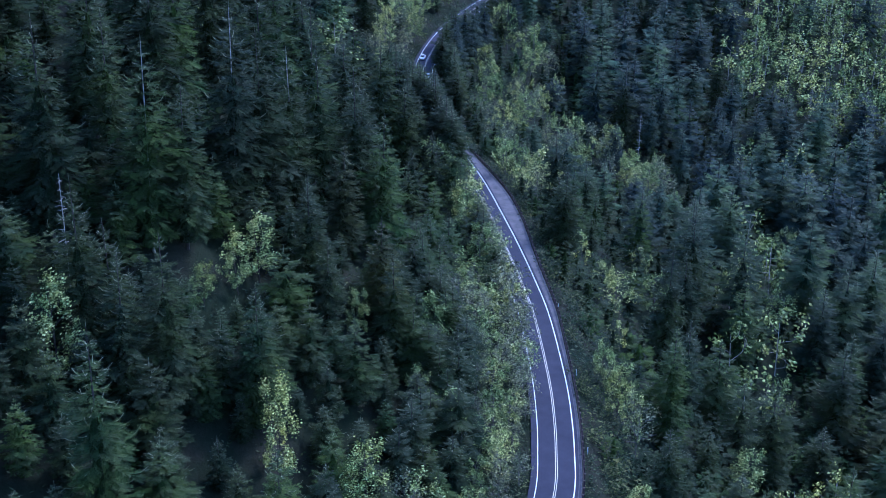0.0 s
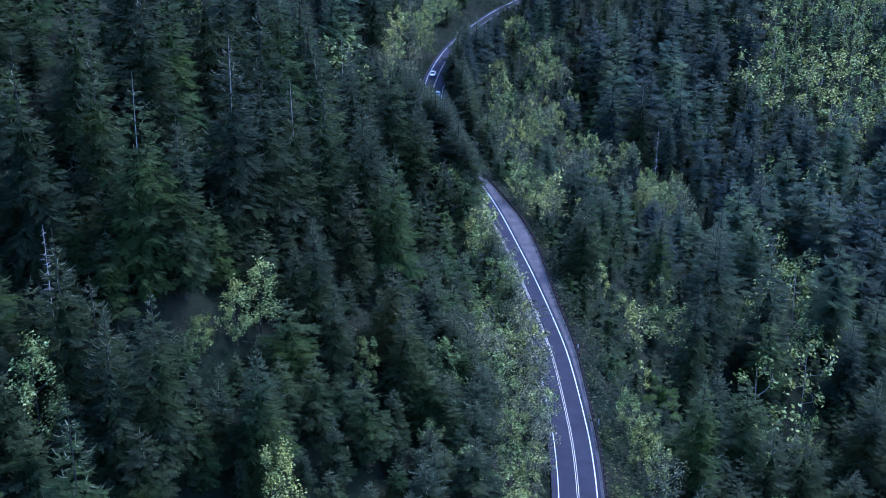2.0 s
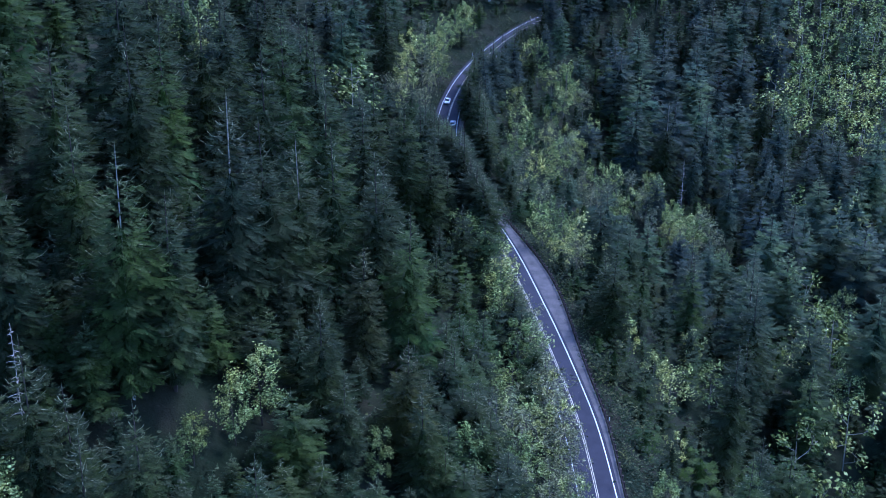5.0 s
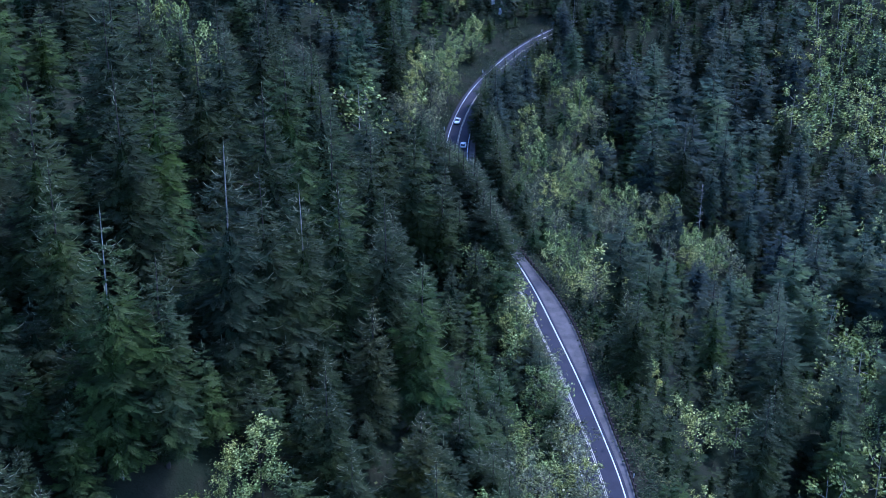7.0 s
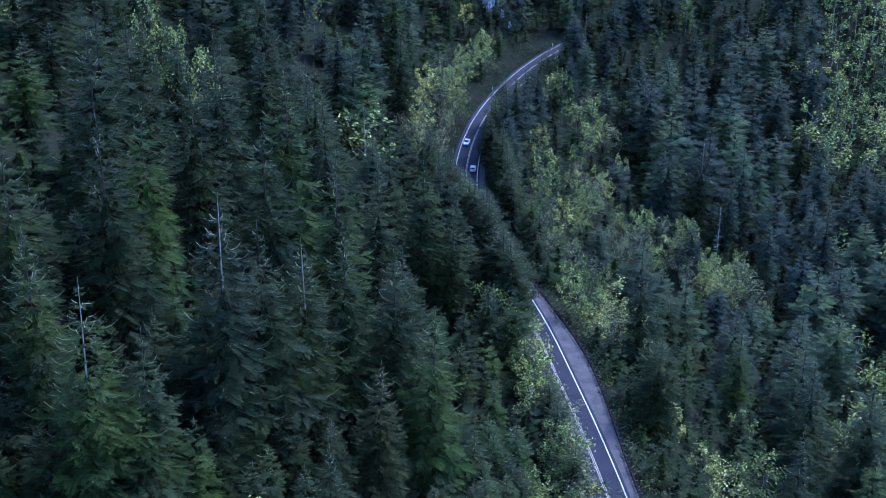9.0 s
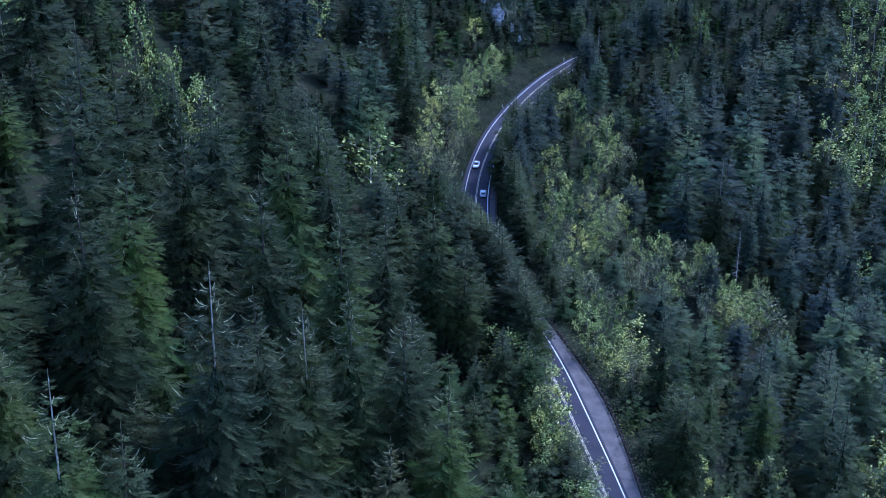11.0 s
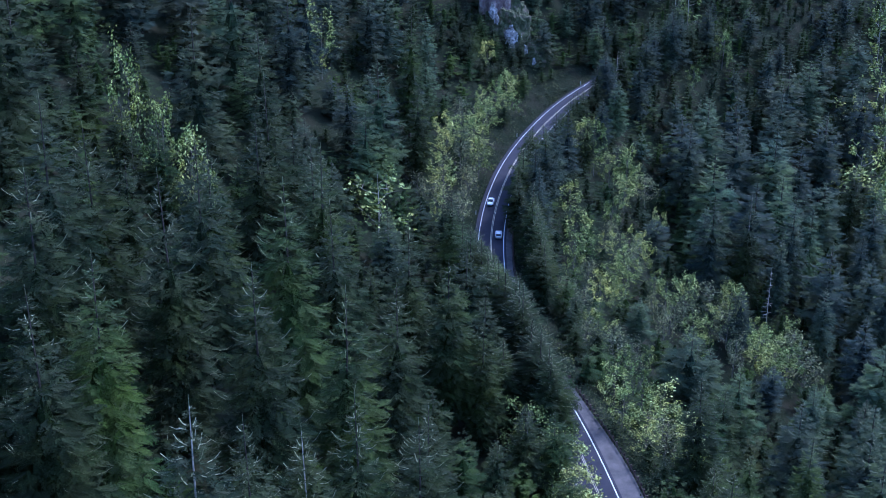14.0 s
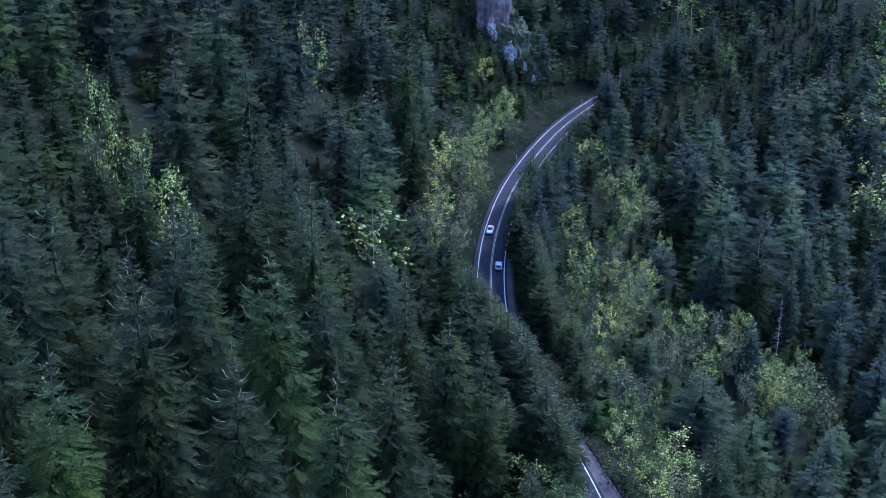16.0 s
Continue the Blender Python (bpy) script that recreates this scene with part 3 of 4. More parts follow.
for k in range(28):
    x, y = beside(214 + 3.1 * k + rng.uniform(-1, 1), rng.uniform(-6.6, -5.4))
    h = rng.uniform(7.5, 10) if y < 240 else rng.uniform(8.5, 12)
    if k % 4 < 3:
        plant("bare_tree", rng.randrange(3), bare_meshes, x, y, h / 11, "grey twiggy verge tree leaning towards the road", "tree", "verge trees", rng.uniform(1.1, 1.35))
    else:
        plant("broadleaf_tree", rng.randrange(4), leaf_meshes, x, y, h / 15, "verge tree in young leaf leaning towards the road", "tree", "verge trees", 1.15)
    standing.append((x, y, 2.6))
for y0, off, h, girth in ((303, -6.8, 10.0, 1.2), (309, -6.6, 11.0, 1.25), (315, -6.2, 11.5, 1.35), (321, -6.8, 12.5, 1.3)):
    x, y = beside(y0, off)
    plant("broadleaf_tree", 1, leaf_meshes, x, y, h / 15, "bright yellow-green tree in young leaf over the road's edge", "tree", "verge trees", girth)
    standing.append((x, y, 2.6))
for k in range(37):
    y = 268 + 3.5 * k + rng.uniform(-1, 1)
    x, y = beside(y, rng.uniform(-8.4, -6.8))
    if 293 < y < 325:
        continue
    h = min(29 if y < 355 else 29 - 0.22 * (y - 355), 14 + max(0, y - 285) * 0.19) * rng.uniform(0.88, 1.1)
    if rng.random() < 0.2 and y < 325:
        x -= 2.2
        plant("broadleaf_tree", rng.randrange(4), leaf_meshes, x, y, h / 17, "broad-leaved tree leaning over the road, pale young leaf", "tree", "broad-leaved trees", 1.0)
    else:
        plant("fir_tree", rng.randrange(7), fir_meshes, x, y, h / TALL, "broad green fir crowding the road's edge", "fir tree", "firs of the hillside", 1.5)
    standing.append((x, y, 3.0))
for k in range(58):
    y = 392 + 4.2 * k + rng.uniform(-1, 1)
    x, y = beside(y, rng.uniform(10.4, 12.4) if y < 432 else rng.uniform(6.7, 7.6) if y < 486 else rng.uniform(9.0, 10.2) if y < 545 else rng.uniform(9.6, 11))
    h = (20 if y < 432 else 17.5 if y < 486 else 13 if y < 548 else 19) * rng.uniform(0.8, 1.1)
    plant("fir_tree", rng.randrange(7), hazy_meshes if y > 500 else fir_meshes, x, y, h / TALL, "dark fir just below the road's edge", "fir tree", "firs of the hillside", 1.3)
    standing.append((x, y, 3.0))

# scrub on the uphill side of the road
BELT = []
BARE_LABEL, LEAFY_LABEL = "grey twiggy verge tree beside the road", "small verge tree in pale green young leaf"


def scrub(x, y, tall, firs=0.2):
    kind = rng.random()
    if kind < firs:
        tall *= 1.0 + firs
        plant("fir_tree", rng.randrange(7), fir_meshes, x, y, tall / TALL, "small young fir among scrub by the road", "fir tree", "young firs", 1.7)
    elif kind < firs + 0.4 * (1 - firs):
        plant("bare_tree", rng.randrange(3), bare_meshes, x, y, tall / 11, BARE_LABEL, "tree", "verge trees", rng.uniform(1.0, 1.25))
    else:
        plant("broadleaf_tree", rng.randrange(4), leaf_meshes, x, y, tall / 15, LEAFY_LABEL, "tree", "verge trees", rng.uniform(1.1, 1.4))


def spread(count, x0, x1, y0, y1, room, grown):
    """Places at least room metres apart from each other and from those grown already."""
    out, boxes = [], {}
    for k, (x, y) in enumerate(grown):
        boxes.setdefault((int(x // 12), int(y // 12)), []).append((x, y))
    for _ in range(count):
        x, y = rng.uniform(x0, x1), rng.uniform(y0, y1)
        c = (int(x // 12), int(y // 12))
        gap = room * (1.25 if y < 95 else 0.95 if y < 240 else 1.3 if x > 45 and (x < 0.25 * y or y < 545) and room > 8 else 1.06)
        if all((x - a) ** 2 + (y - b) ** 2 > gap * gap for i in (-1, 0, 1) for j in (-1, 0, 1) for a, b in boxes.get((c[0] + i, c[1] + j), ())):
            boxes.setdefault(c, []).append((x, y))
            out.append((x, y))
    return out


verge = np.array(spread(5000, -20, 22, 158, 345, 3.4, [(x, y) for x, y, _ in standing]))
verge_side, _ = off_road(verge[:, 0], verge[:, 1])
for (x, y), d in zip(verge.tolist(), verge_side):
    deep = 28 if y < 262 else 10.5
    if -deep < d < -5.6:
        scrub(x, y, rng.uniform(6, 10.5) * (0.72 if d > -9 else 1.0), 0.06 if d > -17 else 0.72)
        standing.append((x, y, 2.6))

for x, y in spread(1600, -32, 16, 436, 550, 4.8, [(a, b) for a, b, _ in standing]):
    if -22 < off_road(x, y)[0][0] < (-7.8 if y < 490 else -10.5):
        scrub(x, y, rng.uniform(7, 12.5), 0.25)
        standing.append((x, y, 3.0))

# young firs at the foot of the rocks
for x, y in spread(400, -24, 4, 545, 573, 4.2, [(a, b) for a, b, _ in standing]):
    if off_road(x, y)[0][0] < -9:
        plant("fir_tree", rng.randrange(7), fir_meshes, x, y, rng.uniform(8, 14) / TALL, "young fir on the bank below the rocks", "fir tree", "young firs", 1.5)
        standing.append((x, y, 3.0))

# firs on the bank where the road leaves the bend and across its line, hiding the cut end from the camera
for k in range(16):
    x, y = beside(588 + 3.4 * k + rng.uniform(-1, 1), rng.uniform(-10.5, -8.0) if k < 5 else rng.uniform(-9, 6))
    plant("fir_tree", rng.randrange(7), hazy_meshes, x, y, rng.uniform(15, 21) / TALL, "dark fir where the road leaves the bend, closing its gap from view", "fir tree", "firs of the hillside", 1.3)
    standing.append((x, y, 3.0))

# broad-leaved belts on the slope below the road
for x0, x1, y0, y1, room in ((14, 92, 430, 474, 5.4), (10, 34, 330, 404, 4.6), (22, 48, 498, 522, 5.4)):
    for x, y in spread(1500, x0, x1, y0, y1, room, [(a, b) for a, b, _ in standing]):
        if off_road(x, y)[0][0] > 9.6 and rng.random() < 0.56:
            tall = rng.uniform(8, 15)
            if y < 410 and rng.random() < 0.5:
                plant("fir_tree", rng.randrange(7), fir_meshes, x, y, tall * 0.95 / TALL, "young fir among the broad-leaved trees below the road", "fir tree", "young firs", 1.6)
            elif rng.random() < 0.3:
                plant("bare_tree", rng.randrange(3), bare_meshes, x, y, tall / 11, "grey twiggy tree with few small pale leaves", "tree", "twiggy trees", rng.uniform(0.9, 1.1))
            else:
                plant("broadleaf_tree", rng.randrange(4), leaf_meshes, x, y, tall / 15, "broad-leaved tree in pale yellow-green young leaf", "tree", "broad-leaved trees", rng.uniform(0.95, 1.25))
            standing.append((x, y, 4.0))
            BELT.append((x, y, tall))

# where the woods stand, leaving the road, its verges and the bare bank free
cells = np.array(spread(60000, -330, 330, -70, 740, 10.6, [(x, y) for x, y, _ in standing]))
cells = cells[np.abs(cells[:, 0]) < np.maximum(0.37 * cells[:, 1] + 42, 95)]
side, _ = off_road(cells[:, 0], cells[:, 1])
base = land(cells[:, 0], cells[:, 1])
keep = ((side < -12) | (side > 10.5) | (cells[:, 1] > 609)) & (base < 158 - 0.15 * np.hypot(cells[:, 0] + 13, cells[:, 1] - 136))
keep &= ~((cells[:, 0] > -11) & (cells[:, 0] < 8) & (cells[:, 1] > 556) & (cells[:, 1] < 592) & (side < 0))
# firs capped so that broad-leaved trees and rocks stay in the camera's view
kept_in_view = np.array(LEAFY_TREES + BARE_TREES + BELT)
kept_in_view = kept_in_view[kept_in_view[:, 0] > 10]
across, ahead = kept_in_view[None, :, 0] - cells[:, None, 0], kept_in_view[None, :, 1] - cells[:, None, 1]
lid = np.where((np.abs(across) < 6.0) & (ahead > -4) & (ahead < 45), 8 + 0.48 * np.maximum(ahead, 0), 99).min(1)
lid = np.where((cells[:, 0] > -15) & (cells[:, 0] < 18) & (cells[:, 1] > 505) & (cells[:, 1] < 562) & (side < 0), 10, lid)
cells, side, base, lid = cells[keep], side[keep], base[keep], lid[keep]


TOPS = np.array(UPHILL_FIRS + DOWNHILL_FIRS)


def fir_height(k):
    """Firs are lower where they would hide other trees or the rocks from the camera and on the near uphill slope,
    tallest further along it.
    """
    x, y = cells[k]
    full = 25 + 10 / (1 + math.exp((228 - y) / 8)) if side[k] < 0 else 35
    if side[k] > 0 and side[k] < 40:
        full = 13 + 0.5 * side[k]
    away = np.hypot(TOPS[:, 0] - x, TOPS[:, 1] - y)
    if (away < 17).any() and side[k] < 45:
        return min(full * rng.uniform(0.28, 0.58), lid[k]) / TALL
    return min(full * (rng.uniform(0.78, 1.08) if k % 5 < 2 or side[k] > 45 else rng.uniform(0.34, 0.62)), lid[k] * rng.uniform(0.85, 1.05)) / TALL


def leafy_ground(x, y):
    return x > (0.22 * y if y < 300 else 0.25 * y)


near = sorted((k for k in range(len(cells)) if -95 < side[k] < 60 and not leafy_ground(*cells[k])), key=lambda k: cells[k, 1] if cells[k, 1] > 120 else 999)[:64]
for k in near:
    x, y = cells[k]
    plant("fir_tree", rng.randrange(7), fir_meshes, float(x), float(y), fir_height(k), FIR_LABEL, "fir tree", "firs of the hillside", rng.uniform(1.0, 1.35))
near = set(near)


def woods(name, heaps, mats, label):
    """Many trees joined into one mesh; heaps: (points, faces, material, tip light) each."""
    verts = np.vstack([h[0] for h in heaps])
    sizes = np.concatenate([np.full(len(h[1]), h[1].shape[1]) for h in heaps])
    shift = np.cumsum([0] + [len(h[0]) for h in heaps[:-1]])
    loops = np.concatenate([(h[1] + s).ravel() for h, s in zip(heaps, shift)])
    me = bpy.data.meshes.new(name)
    me.vertices.add(len(verts))
    me.vertices.foreach_set("co", verts.astype(np.float32).ravel())
    me.loops.add(len(loops))
    me.loops.foreach_set("vertex_index", loops.astype(np.int32))
    me.polygons.add(len(sizes))
    me.polygons.foreach_set("loop_start", np.concatenate([[0], np.cumsum(sizes)[:-1]]).astype(np.int32))
    for m in mats:
        me.materials.append(m)
    me.polygons.foreach_set("material_index", np.concatenate([np.full(len(h[1]), h[2]) for h in heaps]).astype(np.int32))
    with_tints(me, np.concatenate([h[3] for h in heaps]).astype(np.float32), np.concatenate([h[4] if len(h) > 4 else 0 * h[3] for h in heaps]).astype(np.float32),
                np.concatenate([np.full(len(h[0]), h[6] if len(h) > 6 else 0.0) for h in heaps]))
    tone = np.concatenate([np.full(len(h[0]), h[5] if len(h) > 5 else rng.random()) for h in heaps]).astype(np.float32)
    me.attributes.new("tree_tone", "FLOAT", "POINT").data.foreach_set("value", tone)
    me.update(calc_edges=True)
    return tagged(new(name, me), label, "woods", kind="stuff")


trunk_v, trunk_f = np.array(TRUNK[0]), np.array([f for f in TRUNK[1] if len(f) == 4])
firs, broad = [], []
for k in range(len(cells)):
    if k in near:
        continue
    x, y = cells[k]
    a, g = rng.uniform(0, 6.283), rng.uniform(1.2, 1.5) if side[k] > 40 else rng.uniform(0.95, 1.2)
    spin = np.array([[math.cos(a), -math.sin(a), 0], [math.sin(a), math.cos(a), 0], [0, 0, 1]])
    here = np.array([x, y, base[k]])
    if leafy_ground(x, y) and rng.random() < (0.92 if y > 545 else 0.3) or rng.random() < 0.03:
        s = rng.uniform(0.9, 1.4)
        (wv, wf), (lv, lf) = rng.choice(FAR_LEAF_KINDS)
        wf = np.array([f for f in wf if len(f) == 4])
        broad.append((np.array(wv) @ spin.T * s + here, wf, 1, np.zeros(len(wv))))
        broad.append((lv @ spin.T * s + here, lf, 0, np.zeros(len(lv))))
    else:
        s = fir_height(k)
        v, f, young, rim = rng.choice(MID_KINDS if 155 < y < 370 else LOW_KINDS if y < 120 else FAR_KINDS)
        g *= 1.3 if s < 0.62 else 1.0
        size = np.array([s * g, s * g, s])
        # the painted haze grows with distance along the valley
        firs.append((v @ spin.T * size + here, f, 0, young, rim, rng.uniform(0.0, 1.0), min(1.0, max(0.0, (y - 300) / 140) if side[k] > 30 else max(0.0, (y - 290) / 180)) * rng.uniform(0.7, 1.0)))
        firs.append((trunk_v @ spin.T * size + here, trunk_f, 1, np.zeros(len(trunk_v))))
# young firs and low growth in the gaps
gaps = np.array(spread(90000, -170, 250, 110, 720, 5.3, [(x, y) for x, y, _ in standing] + cells.tolist()))
gaps = gaps[np.abs(gaps[:, 0]) < 0.37 * gaps[:, 1] + 20]
gap_side, _ = off_road(gaps[:, 0], gaps[:, 1])
gap_base = land(gaps[:, 0], gaps[:, 1])
for (x, y), d, z in zip(gaps, gap_side, gap_base):
    if (d < -13 or d > 11 or y > 606) and z < 150 - 0.15 * math.hypot(x + 13, y - 136):
        a, s, g = rng.uniform(0, 6.283), (rng.uniform(8, 19) if y < 230 and d < 0 else rng.uniform(5, 13)) / TALL, rng.uniform(1.2, 1.6)
        spin = np.array([[math.cos(a), -math.sin(a), 0], [math.sin(a), math.cos(a), 0], [0, 0, 1]])
        v, f, young, rim = rng.choice(YOUNG_KINDS if y < 230 and d < 0 else LOW_KINDS)
        firs.append((v @ spin.T * np.array([s * g, s * g, s]) + np.array([x, y, z]), f, 0, young, rim))
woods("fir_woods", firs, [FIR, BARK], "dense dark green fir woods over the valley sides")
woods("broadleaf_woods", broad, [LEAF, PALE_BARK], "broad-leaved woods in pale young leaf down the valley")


# ---- undergrowth on the verges, the banks and in the glades ----
def bush(size, tall, count, leaf):
    quads = []
    for _ in range(count):
        p = np.array([rng.gauss(0, size * 0.5), rng.gauss(0, size * 0.5), abs(rng.gauss(0, 0.5)) * tall])
        a = rng.uniform(0, 6.283)
        u = np.array([math.cos(a), math.sin(a), rng.uniform(-0.6, 0.6)]) * leaf * rng.uniform(0.6, 1.4)
        v = np.array([-math.sin(a), math.cos(a), rng.uniform(-0.5, 0.5)]) * leaf * rng.uniform(0.35, 0.8)
        quads.append((p - u, p - v, p + u, p + v))
    return np.array(quads).reshape(-1, 3)


LOW_BUSHES = [bush(1.6, 1.3, 14, 0.26) for _ in range(8)]
HIGH_BUSHES = [bush(2.8, 3.4, 30, 0.40) for _ in range(8)]
spots = []
for i in range(len(ROAD)):
    if 150 < ROAD[i, 1] < 640:
        for _ in range(7):
            off = shoulder(ROAD[i, 1]) + 1.4 + rng.uniform(0, 1) ** 1.5 * 13 if rng.random() < 0.6 else -5.7 - rng.uniform(0, 1) ** 1.5 * 12
            spots.append((*(ROAD[i] + ROAD_RIGHT[i] * off), int(off > 7.5 and ROAD[i, 1] < 340 and rng.random() < 0.3)))
for x0, x1, y0, y1 in ((8, 100, 180, 500), (-75, 14, 140, 262), (-14, 24, 520, 600), (60, 150, 500, 660)):
    for x, y in spread(9000, x0, x1, y0, y1, 6.2, []):
        spots.append((x, y, 1))
spots = np.array(spots)
spot_side, _ = off_road(spots[:, 0], spots[:, 1])
spots = spots[(spot_side < -5.6) | (spot_side > shoulder(spots[:, 1]) + 1.2)]
spot_z = land(spots[:, 0], spots[:, 1])
heaps = []
for (x, y, high), z in zip(spots, spot_z):
    a, s = rng.uniform(0, 6.283), rng.uniform(0.6, 1.25)
    spin = np.array([[math.cos(a), -math.sin(a), 0], [math.sin(a), math.cos(a), 0], [0, 0, 1]]) * s
    q = rng.choice(HIGH_BUSHES if high else LOW_BUSHES) @ spin.T + np.array([x, y, z])
    heaps.append((q, np.arange(len(q)).reshape(-1, 4), 0, np.zeros(len(q))))
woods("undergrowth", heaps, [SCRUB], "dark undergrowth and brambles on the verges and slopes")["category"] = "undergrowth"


# ---- guardrails and marker posts ----
def at_road(y, off, height=0.0):
    i = int(np.argmin(np.abs(ROAD[:, 1] - y)))
    p = ROAD[i] + ROAD_RIGHT[i] * off
    return Vector((float(p[0]), float(p[1]), float(plane_z(ROAD[i, 1])) + height)), math.degrees(math.atan2(ROAD_WAY[i, 1], ROAD_WAY[i, 0]))


POST_BM = bmesh.new()
bmesh.ops.create_cube(POST_BM, size=1, matrix=Matrix.Translation((0, 0, 0.25)) @ Matrix.Diagonal((0.30, 0.34, 1.5, 1)))
bmesh.ops.bevel(POST_BM, geom=POST_BM.edges[:], offset=0.02, segments=1, affect="EDGES")
post_mesh = bpy.data.meshes.new("post")
POST_BM.to_mesh(post_mesh)
POST_BM.free()
post_mesh.materials.append(STEEL)


def guardrail(y0, y1, label):
    inside = np.where((ROAD[:, 1] > y0) & (ROAD[:, 1] < y1))[0]
    off = shoulder(ROAD[inside, 1]) + 0.35
    root = tagged(new("guardrail"), label, "guardrail", "roadside guardrails")
    profile = [(0.0, 0.48), (0.08, 0.53), (0.0, 0.60), (0.0, 0.64), (0.08, 0.71), (0.0, 0.78), (0.02, 0.78), (0.10, 0.71), (0.02, 0.64), (0.02, 0.60), (0.10, 0.53), (0.02, 0.48)]
    verts, faces, n = [], [], len(profile)
    for i, o in zip(inside, off):
        for a, h in profile:
            p = ROAD[i] + ROAD_RIGHT[i] * (o - 0.18 - a)
            verts.append((p[0], p[1], plane_z(ROAD[i, 1]) + h))
    for k in range(len(inside) - 1):
        faces += [(k * n + s, k * n + (s + 1) % n, (k + 1) * n + (s + 1) % n, (k + 1) * n + s) for s in range(n)]
    child("beam", mesh_from("beam", verts, faces, [STEEL]), root)
    for i, o in list(zip(inside, off))[::2]:
        p = ROAD[i] + ROAD_RIGHT[i] * o
        ob = child("post", post_mesh, root)
        ob.matrix_basis = pose(float(p[0]), float(p[1]), float(plane_z(ROAD[i, 1])), 0, 0, math.degrees(math.atan2(ROAD_WAY[i, 1], ROAD_WAY[i, 0])))
    return root


guardrail(176, 358, "dark weathered steel guardrail on posts beside the lay-by")
guardrail(396, 500, "dark weathered steel guardrail round the bend")


def marker_post(y, off):
    place, turn = at_road(y, off, -0.3)
    root = tagged(new("marker_post"), "slim white roadside marker post with a reflector", "marker post", "marker posts")
    root.matrix_basis = Matrix.Translation(place) @ pose(0, 0, 0, 0, 0, turn)
    bm = bmesh.new()
    bmesh.ops.create_cube(bm, size=1, matrix=Matrix.Translation((0, 0, 0.75)) @ Matrix.Diagonal((0.05, 0.16, 1.5, 1)))
    bmesh.ops.bevel(bm, geom=[e for e in bm.edges if abs(e.verts[0].co.z - e.verts[1].co.z) > 1], offset=0.015, segments=2, affect="EDGES")
    me = bpy.data.meshes.new("stake")
    bm.to_mesh(me)
    bm.free()
    me.materials.append(PAINT)
    child("stake", me, root)
    bm = bmesh.new()
    bmesh.ops.create_cube(bm, size=1, matrix=Matrix.Translation((-0.031, 0, 1.35)) @ Matrix.Diagonal((0.01, 0.10, 0.16, 1)))
    me = bpy.data.meshes.new("reflector")
    bm.to_mesh(me)
    bm.free()
    me.materials.append(YELLOW)
    child("reflector", me, root, "small amber reflector")


for y, off in ((198, 5.9), (226, 5.95), (255, 6.1), (359, 5.9), (449, -5.4), (515, -5.4), (573, -5.4)):
    marker_post(y, off)

# ---- rock above the bend ----
def crag(name, place, size, flutes, rough, seed, label, sub=5, mat=ROCK):
    bm = bmesh.new()
    bmesh.ops.create_icosphere(bm, subdivisions=sub, radius=1.0)
    for v in bm.verts:
        p = v.co.copy()
        a = math.atan2(p.y, p.x)
        if flutes:
            p.x, p.y = p.x / max(0.35, math.sqrt(p.x ** 2 + p.y ** 2)) * (0.8 + 0.12 * (p.z < 0)), p.y / max(0.35, math.sqrt(p.x ** 2 + p.y ** 2)) * (0.8 + 0.12 * (p.z < 0))
            swell = 1 + 0.20 * math.sin(a * flutes + 1.7 * noise.noise(Vector((p.x * 2, p.y * 2, seed)))) * (0.4 + noise.noise(Vector((a, p.z, seed))))
            p.x *= swell
            p.y *= swell
        n = noise.fractal(Vector((p.x * 2.3 + seed, p.y * 2.3, p.z * (0.8 if flutes else 2.3))), 0.8, 2.0, 5)
        c = noise.cell(Vector((p.x * 4 + seed, p.y * 4, p.z * 2.2)))
        p *= 1 + rough * n + 0.25 * rough * c
        v.co = Vector((p.x * size[0], p.y * size[1], p.z * size[2]))
    me = bpy.data.meshes.new(name)
    bm.to_mesh(me)
    bm.free()
    me.materials.append(mat)
    ob = new(name, me)
    ob.location = place
    return tagged(ob, label, "rock", "rocks above the bend")


def on_land(x, y, lift=0.0):
    return Vector((x, y, float(land(x, y)[0]) + lift))


crag("rock_bank", on_land(-2.5, 584, 3.0), (9.5, 8.0, 13), 0, 0.22, 4.4, "steep mossy bank of earth and stones below the pillar", 5, MOSS)
crag("rock_bank", on_land(7.0, 585, 0.0), (8.0, 6.0, 6.5), 0, 0.22, 1.2, "steep mossy bank of earth and stones beside the road", 5, MOSS)
crag("rock_pillar", on_land(-6.5, 582, 29), (6.4, 5.0, 22), 9, 0.12, 3.1, "tall fluted grey-pink rock pillar on the wooded bank", 6)
for x, y, lift, size, seed, label in ((-10.0, 574.5, 13.0, 1.3, 9.2, "white weathered rock at the pillar's foot"), (-8.6, 574.6, 10.8, 0.9, 1.7, "white weathered rock at the pillar's foot"),
                                      (-3.0, 576.5, 9.4, 1.0, 7.7, "pale broken rock on the mossy bank"), (-1.4, 577.0, 7.6, 1.2, 2.4, "pale broken rock on the mossy bank"),
                                      (-3.2, 576.0, 5.4, 1.5, 6.3, "pale broken rock on the mossy bank"), (-4.6, 575.8, 7.0, 0.9, 4.1, "pale broken rock on the mossy bank"),
                                      (0.2, 577.6, 9.4, 0.8, 3.6, "pale broken rock on the mossy bank"), (2.6, 578.5, 5.2, 0.9, 5.9, "pale broken rock on the mossy bank"),
                                      (6.0, 579.5, 2.6, 0.8, 8.8, "pale boulder low on the mossy bank")):
    crag("rock_outcrop", on_land(x + 2.5, y, lift), (size, size * 0.9, size * 1.8), 0, 0.42, seed, label, 4, WHITE_ROCK)

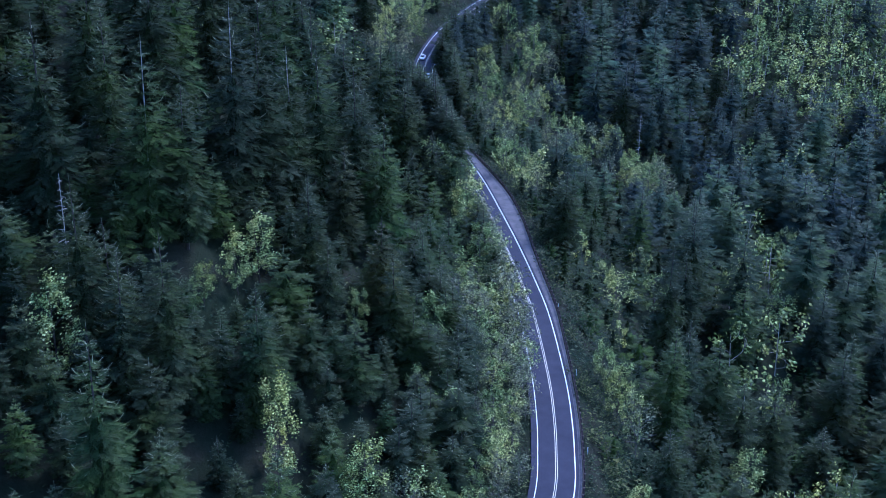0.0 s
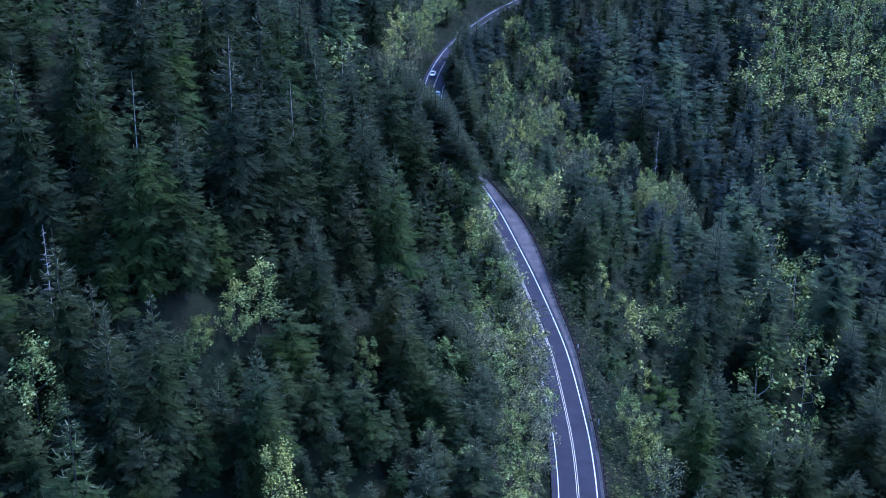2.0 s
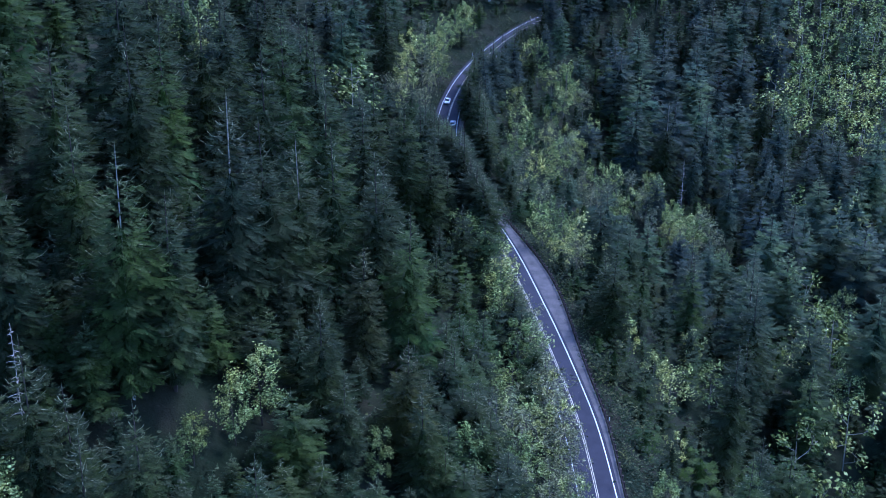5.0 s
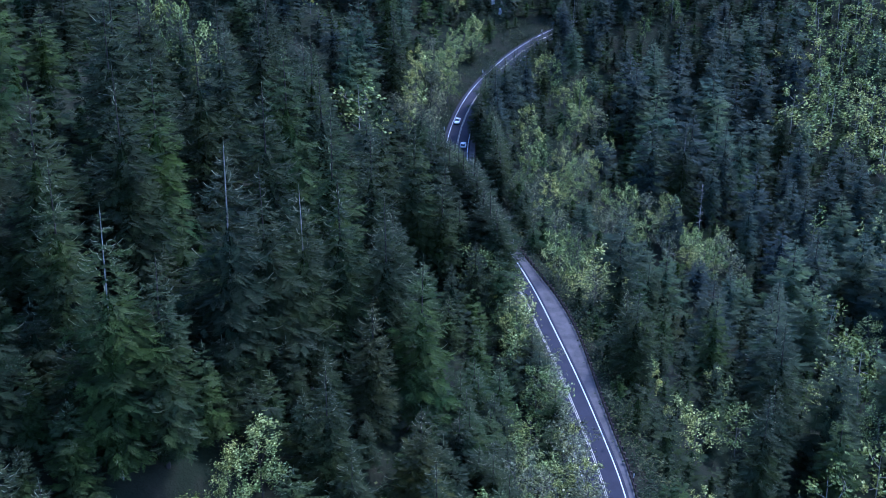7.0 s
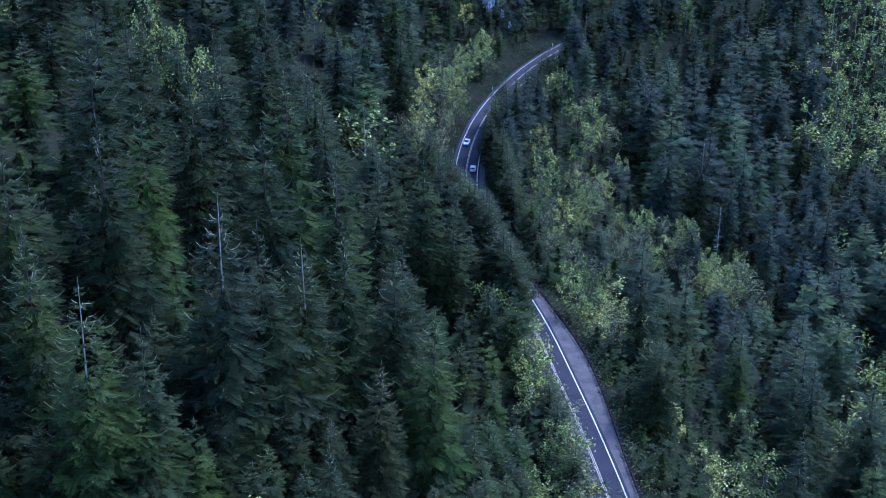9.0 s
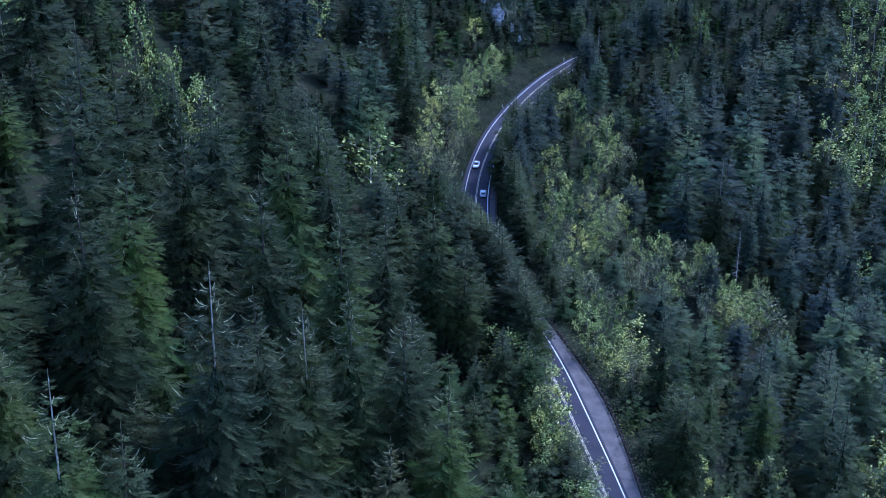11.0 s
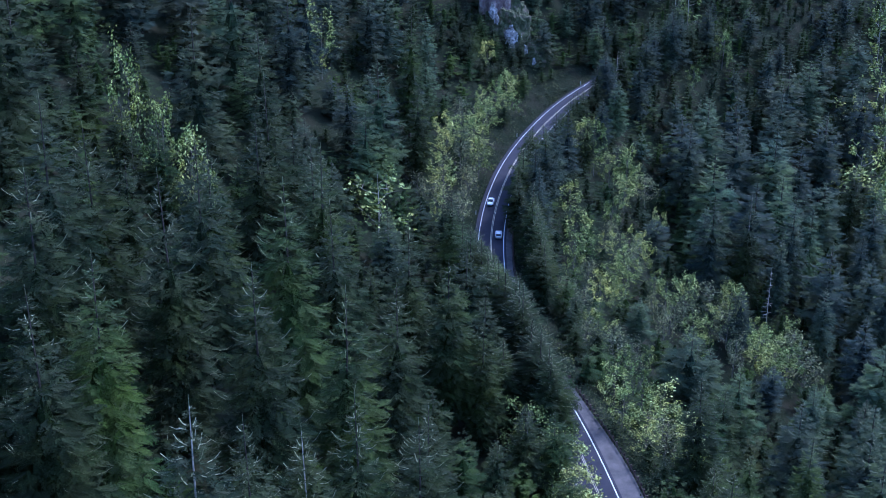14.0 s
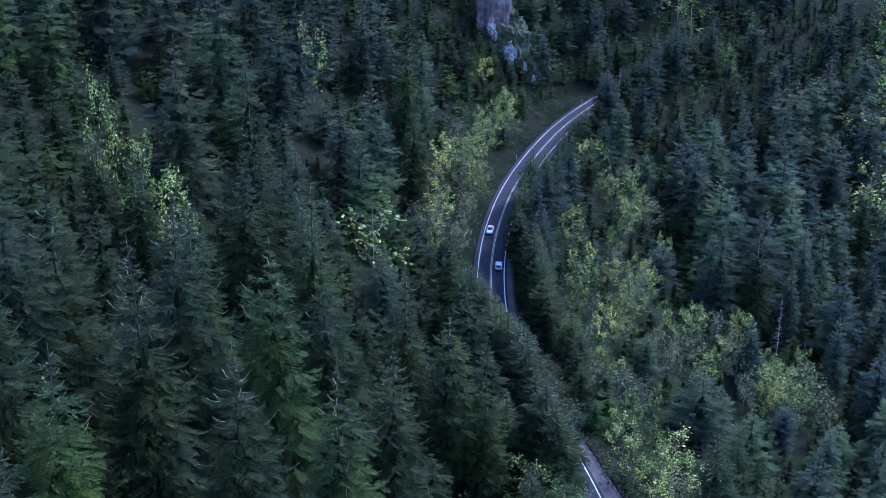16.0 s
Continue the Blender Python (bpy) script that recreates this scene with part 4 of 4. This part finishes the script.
# ---- cars ----
CAR_WHITE = mottled("car_paint_white", [(0.3, (0.86, 0.86, 0.84)), (0.7, (0.90, 0.90, 0.88))], 0.5, 3.0, 0.25, 0.0, 0.001, 0.5)
CAR_GLASS, _, glass_bsdf = shader("car_glass", 0.06, 0.5)
glass_bsdf.inputs["Base Color"].default_value = (0.02, 0.022, 0.026, 1)
RUBBER = mottled("rubber", [(0.3, (0.015, 0.015, 0.015)), (0.7, (0.03, 0.03, 0.03))], 2.0, 20.0, 0.85, 0.2, 0.005)
RIM, _, rim_bsdf = shader("alloy_rim", 0.3, 0.5)
rim_bsdf.inputs["Base Color"].default_value, rim_bsdf.inputs["Metallic"].default_value = (0.55, 0.55, 0.57, 1), 0.9
TAIL, _, tail_bsdf = shader("tail_lamp", 0.25, 0.5)
tail_bsdf.inputs["Base Color"].default_value = (0.25, 0.012, 0.012, 1)
LENS, _, lens_bsdf = shader("headlamp_lens", 0.1, 0.6)
lens_bsdf.inputs["Base Color"].default_value = (0.7, 0.72, 0.75, 1)


def loft(name, sections, mat, parent, label=""):
    """A closed shell through cross-sections (x, half width, low z, high z), with rounded corners."""
    verts, faces = [], []
    for x, w, z0, z1 in sections:
        r = min(0.12, w * 0.3, (z1 - z0) * 0.4)
        ring = [(-w + r, z0), (w - r, z0), (w, z0 + r), (w, z1 - r), (w - r, z1), (-w + r, z1), (-w, z1 - r), (-w, z0 + r)]
        verts += [(x, y, z) for y, z in ring]
    for k in range(len(sections) - 1):
        for s in range(8):
            a, b = k * 8 + s, k * 8 + (s + 1) % 8
            faces.append((a, b, b + 8, a + 8))
    faces += [tuple(reversed(range(8))), tuple(range(len(verts) - 8, len(verts)))]
    me = mesh_from(name, verts, faces, [mat])
    for poly in me.polygons:
        poly.use_smooth = False
    return child(name, me, parent, label)


def car(y, off, heading, hatch, label):
    place, turn = at_road(y, off, 0.008)
    root = tagged(new("car"), label, "car", "cars on the road")
    root.matrix_basis = Matrix.Translation(place) @ pose(0, 0, 0, 0, -2.8 * (1 if heading == 0 else -1), turn + heading)
    tail = -2.05 if hatch else -1.75
    loft("body", [(-2.22, 0.74, 0.42, 0.78), (-2.12, 0.86, 0.28, 0.95), (-1.2, 0.90, 0.22, 0.98), (0.6, 0.90, 0.22, 0.96), (1.5, 0.88, 0.24, 0.90), (2.08, 0.82, 0.30, 0.78), (2.22, 0.66, 0.40, 0.66)], CAR_WHITE, root)
    loft("cabin", [(tail, 0.66, 0.92, 1.0), (tail + 0.45, 0.68, 0.92, 1.38), (0.1, 0.68, 0.92, 1.42), (0.95, 0.66, 0.90, 0.98)], CAR_GLASS, root, "dark tinted windows")
    loft("roof", [(tail + 0.50, 0.60, 1.385, 1.43), (-0.6, 0.63, 1.41, 1.47), (0.08, 0.60, 1.40, 1.45)], CAR_WHITE, root)
    for sx in (-1.35, 1.38):
        for sy in (-0.82, 0.82):
            for name, r, w, mat in (("tyre", 0.33, 0.20, RUBBER), ("rim", 0.21, 0.215, RIM)):
                bm = bmesh.new()
                bmesh.ops.create_cone(bm, cap_ends=True, segments=18, radius1=r, radius2=r, depth=w, matrix=Matrix.Translation((sx, sy, 0.33)) @ Matrix.Rotation(math.pi / 2, 4, "X"))
                me = bpy.data.meshes.new(name)
                bm.to_mesh(me)
                bm.free()
                me.materials.append(mat)
                if name == "tyre":
                    wheel = child("wheel", me, root, "black rubber tyre")
                else:
                    child("rim", me, wheel, "alloy rim")
    for sy in (-0.66, 0.66):
        loft("tail_lamp", [(-2.215, sy and 0.12, 0.66, 0.80), (-2.10, 0.14, 0.66, 0.82)], TAIL, root, "red tail lamp").location.y = sy
        loft("headlamp", [(2.06, 0.15, 0.60, 0.74), (2.20, 0.12, 0.60, 0.70)], LENS, root, "clear headlamp").location.y = sy * 0.85
    loft("windscreen_pillar", [(0.08, 0.66, 1.36, 1.40), (0.12, 0.66, 1.36, 1.40)], CAR_WHITE, root)
    return root


car(434.4, 2.0, 0, True, "white hatchback driving away round the bend")
car(456.8, -1.9, 180, False, "white saloon coming down the bend")
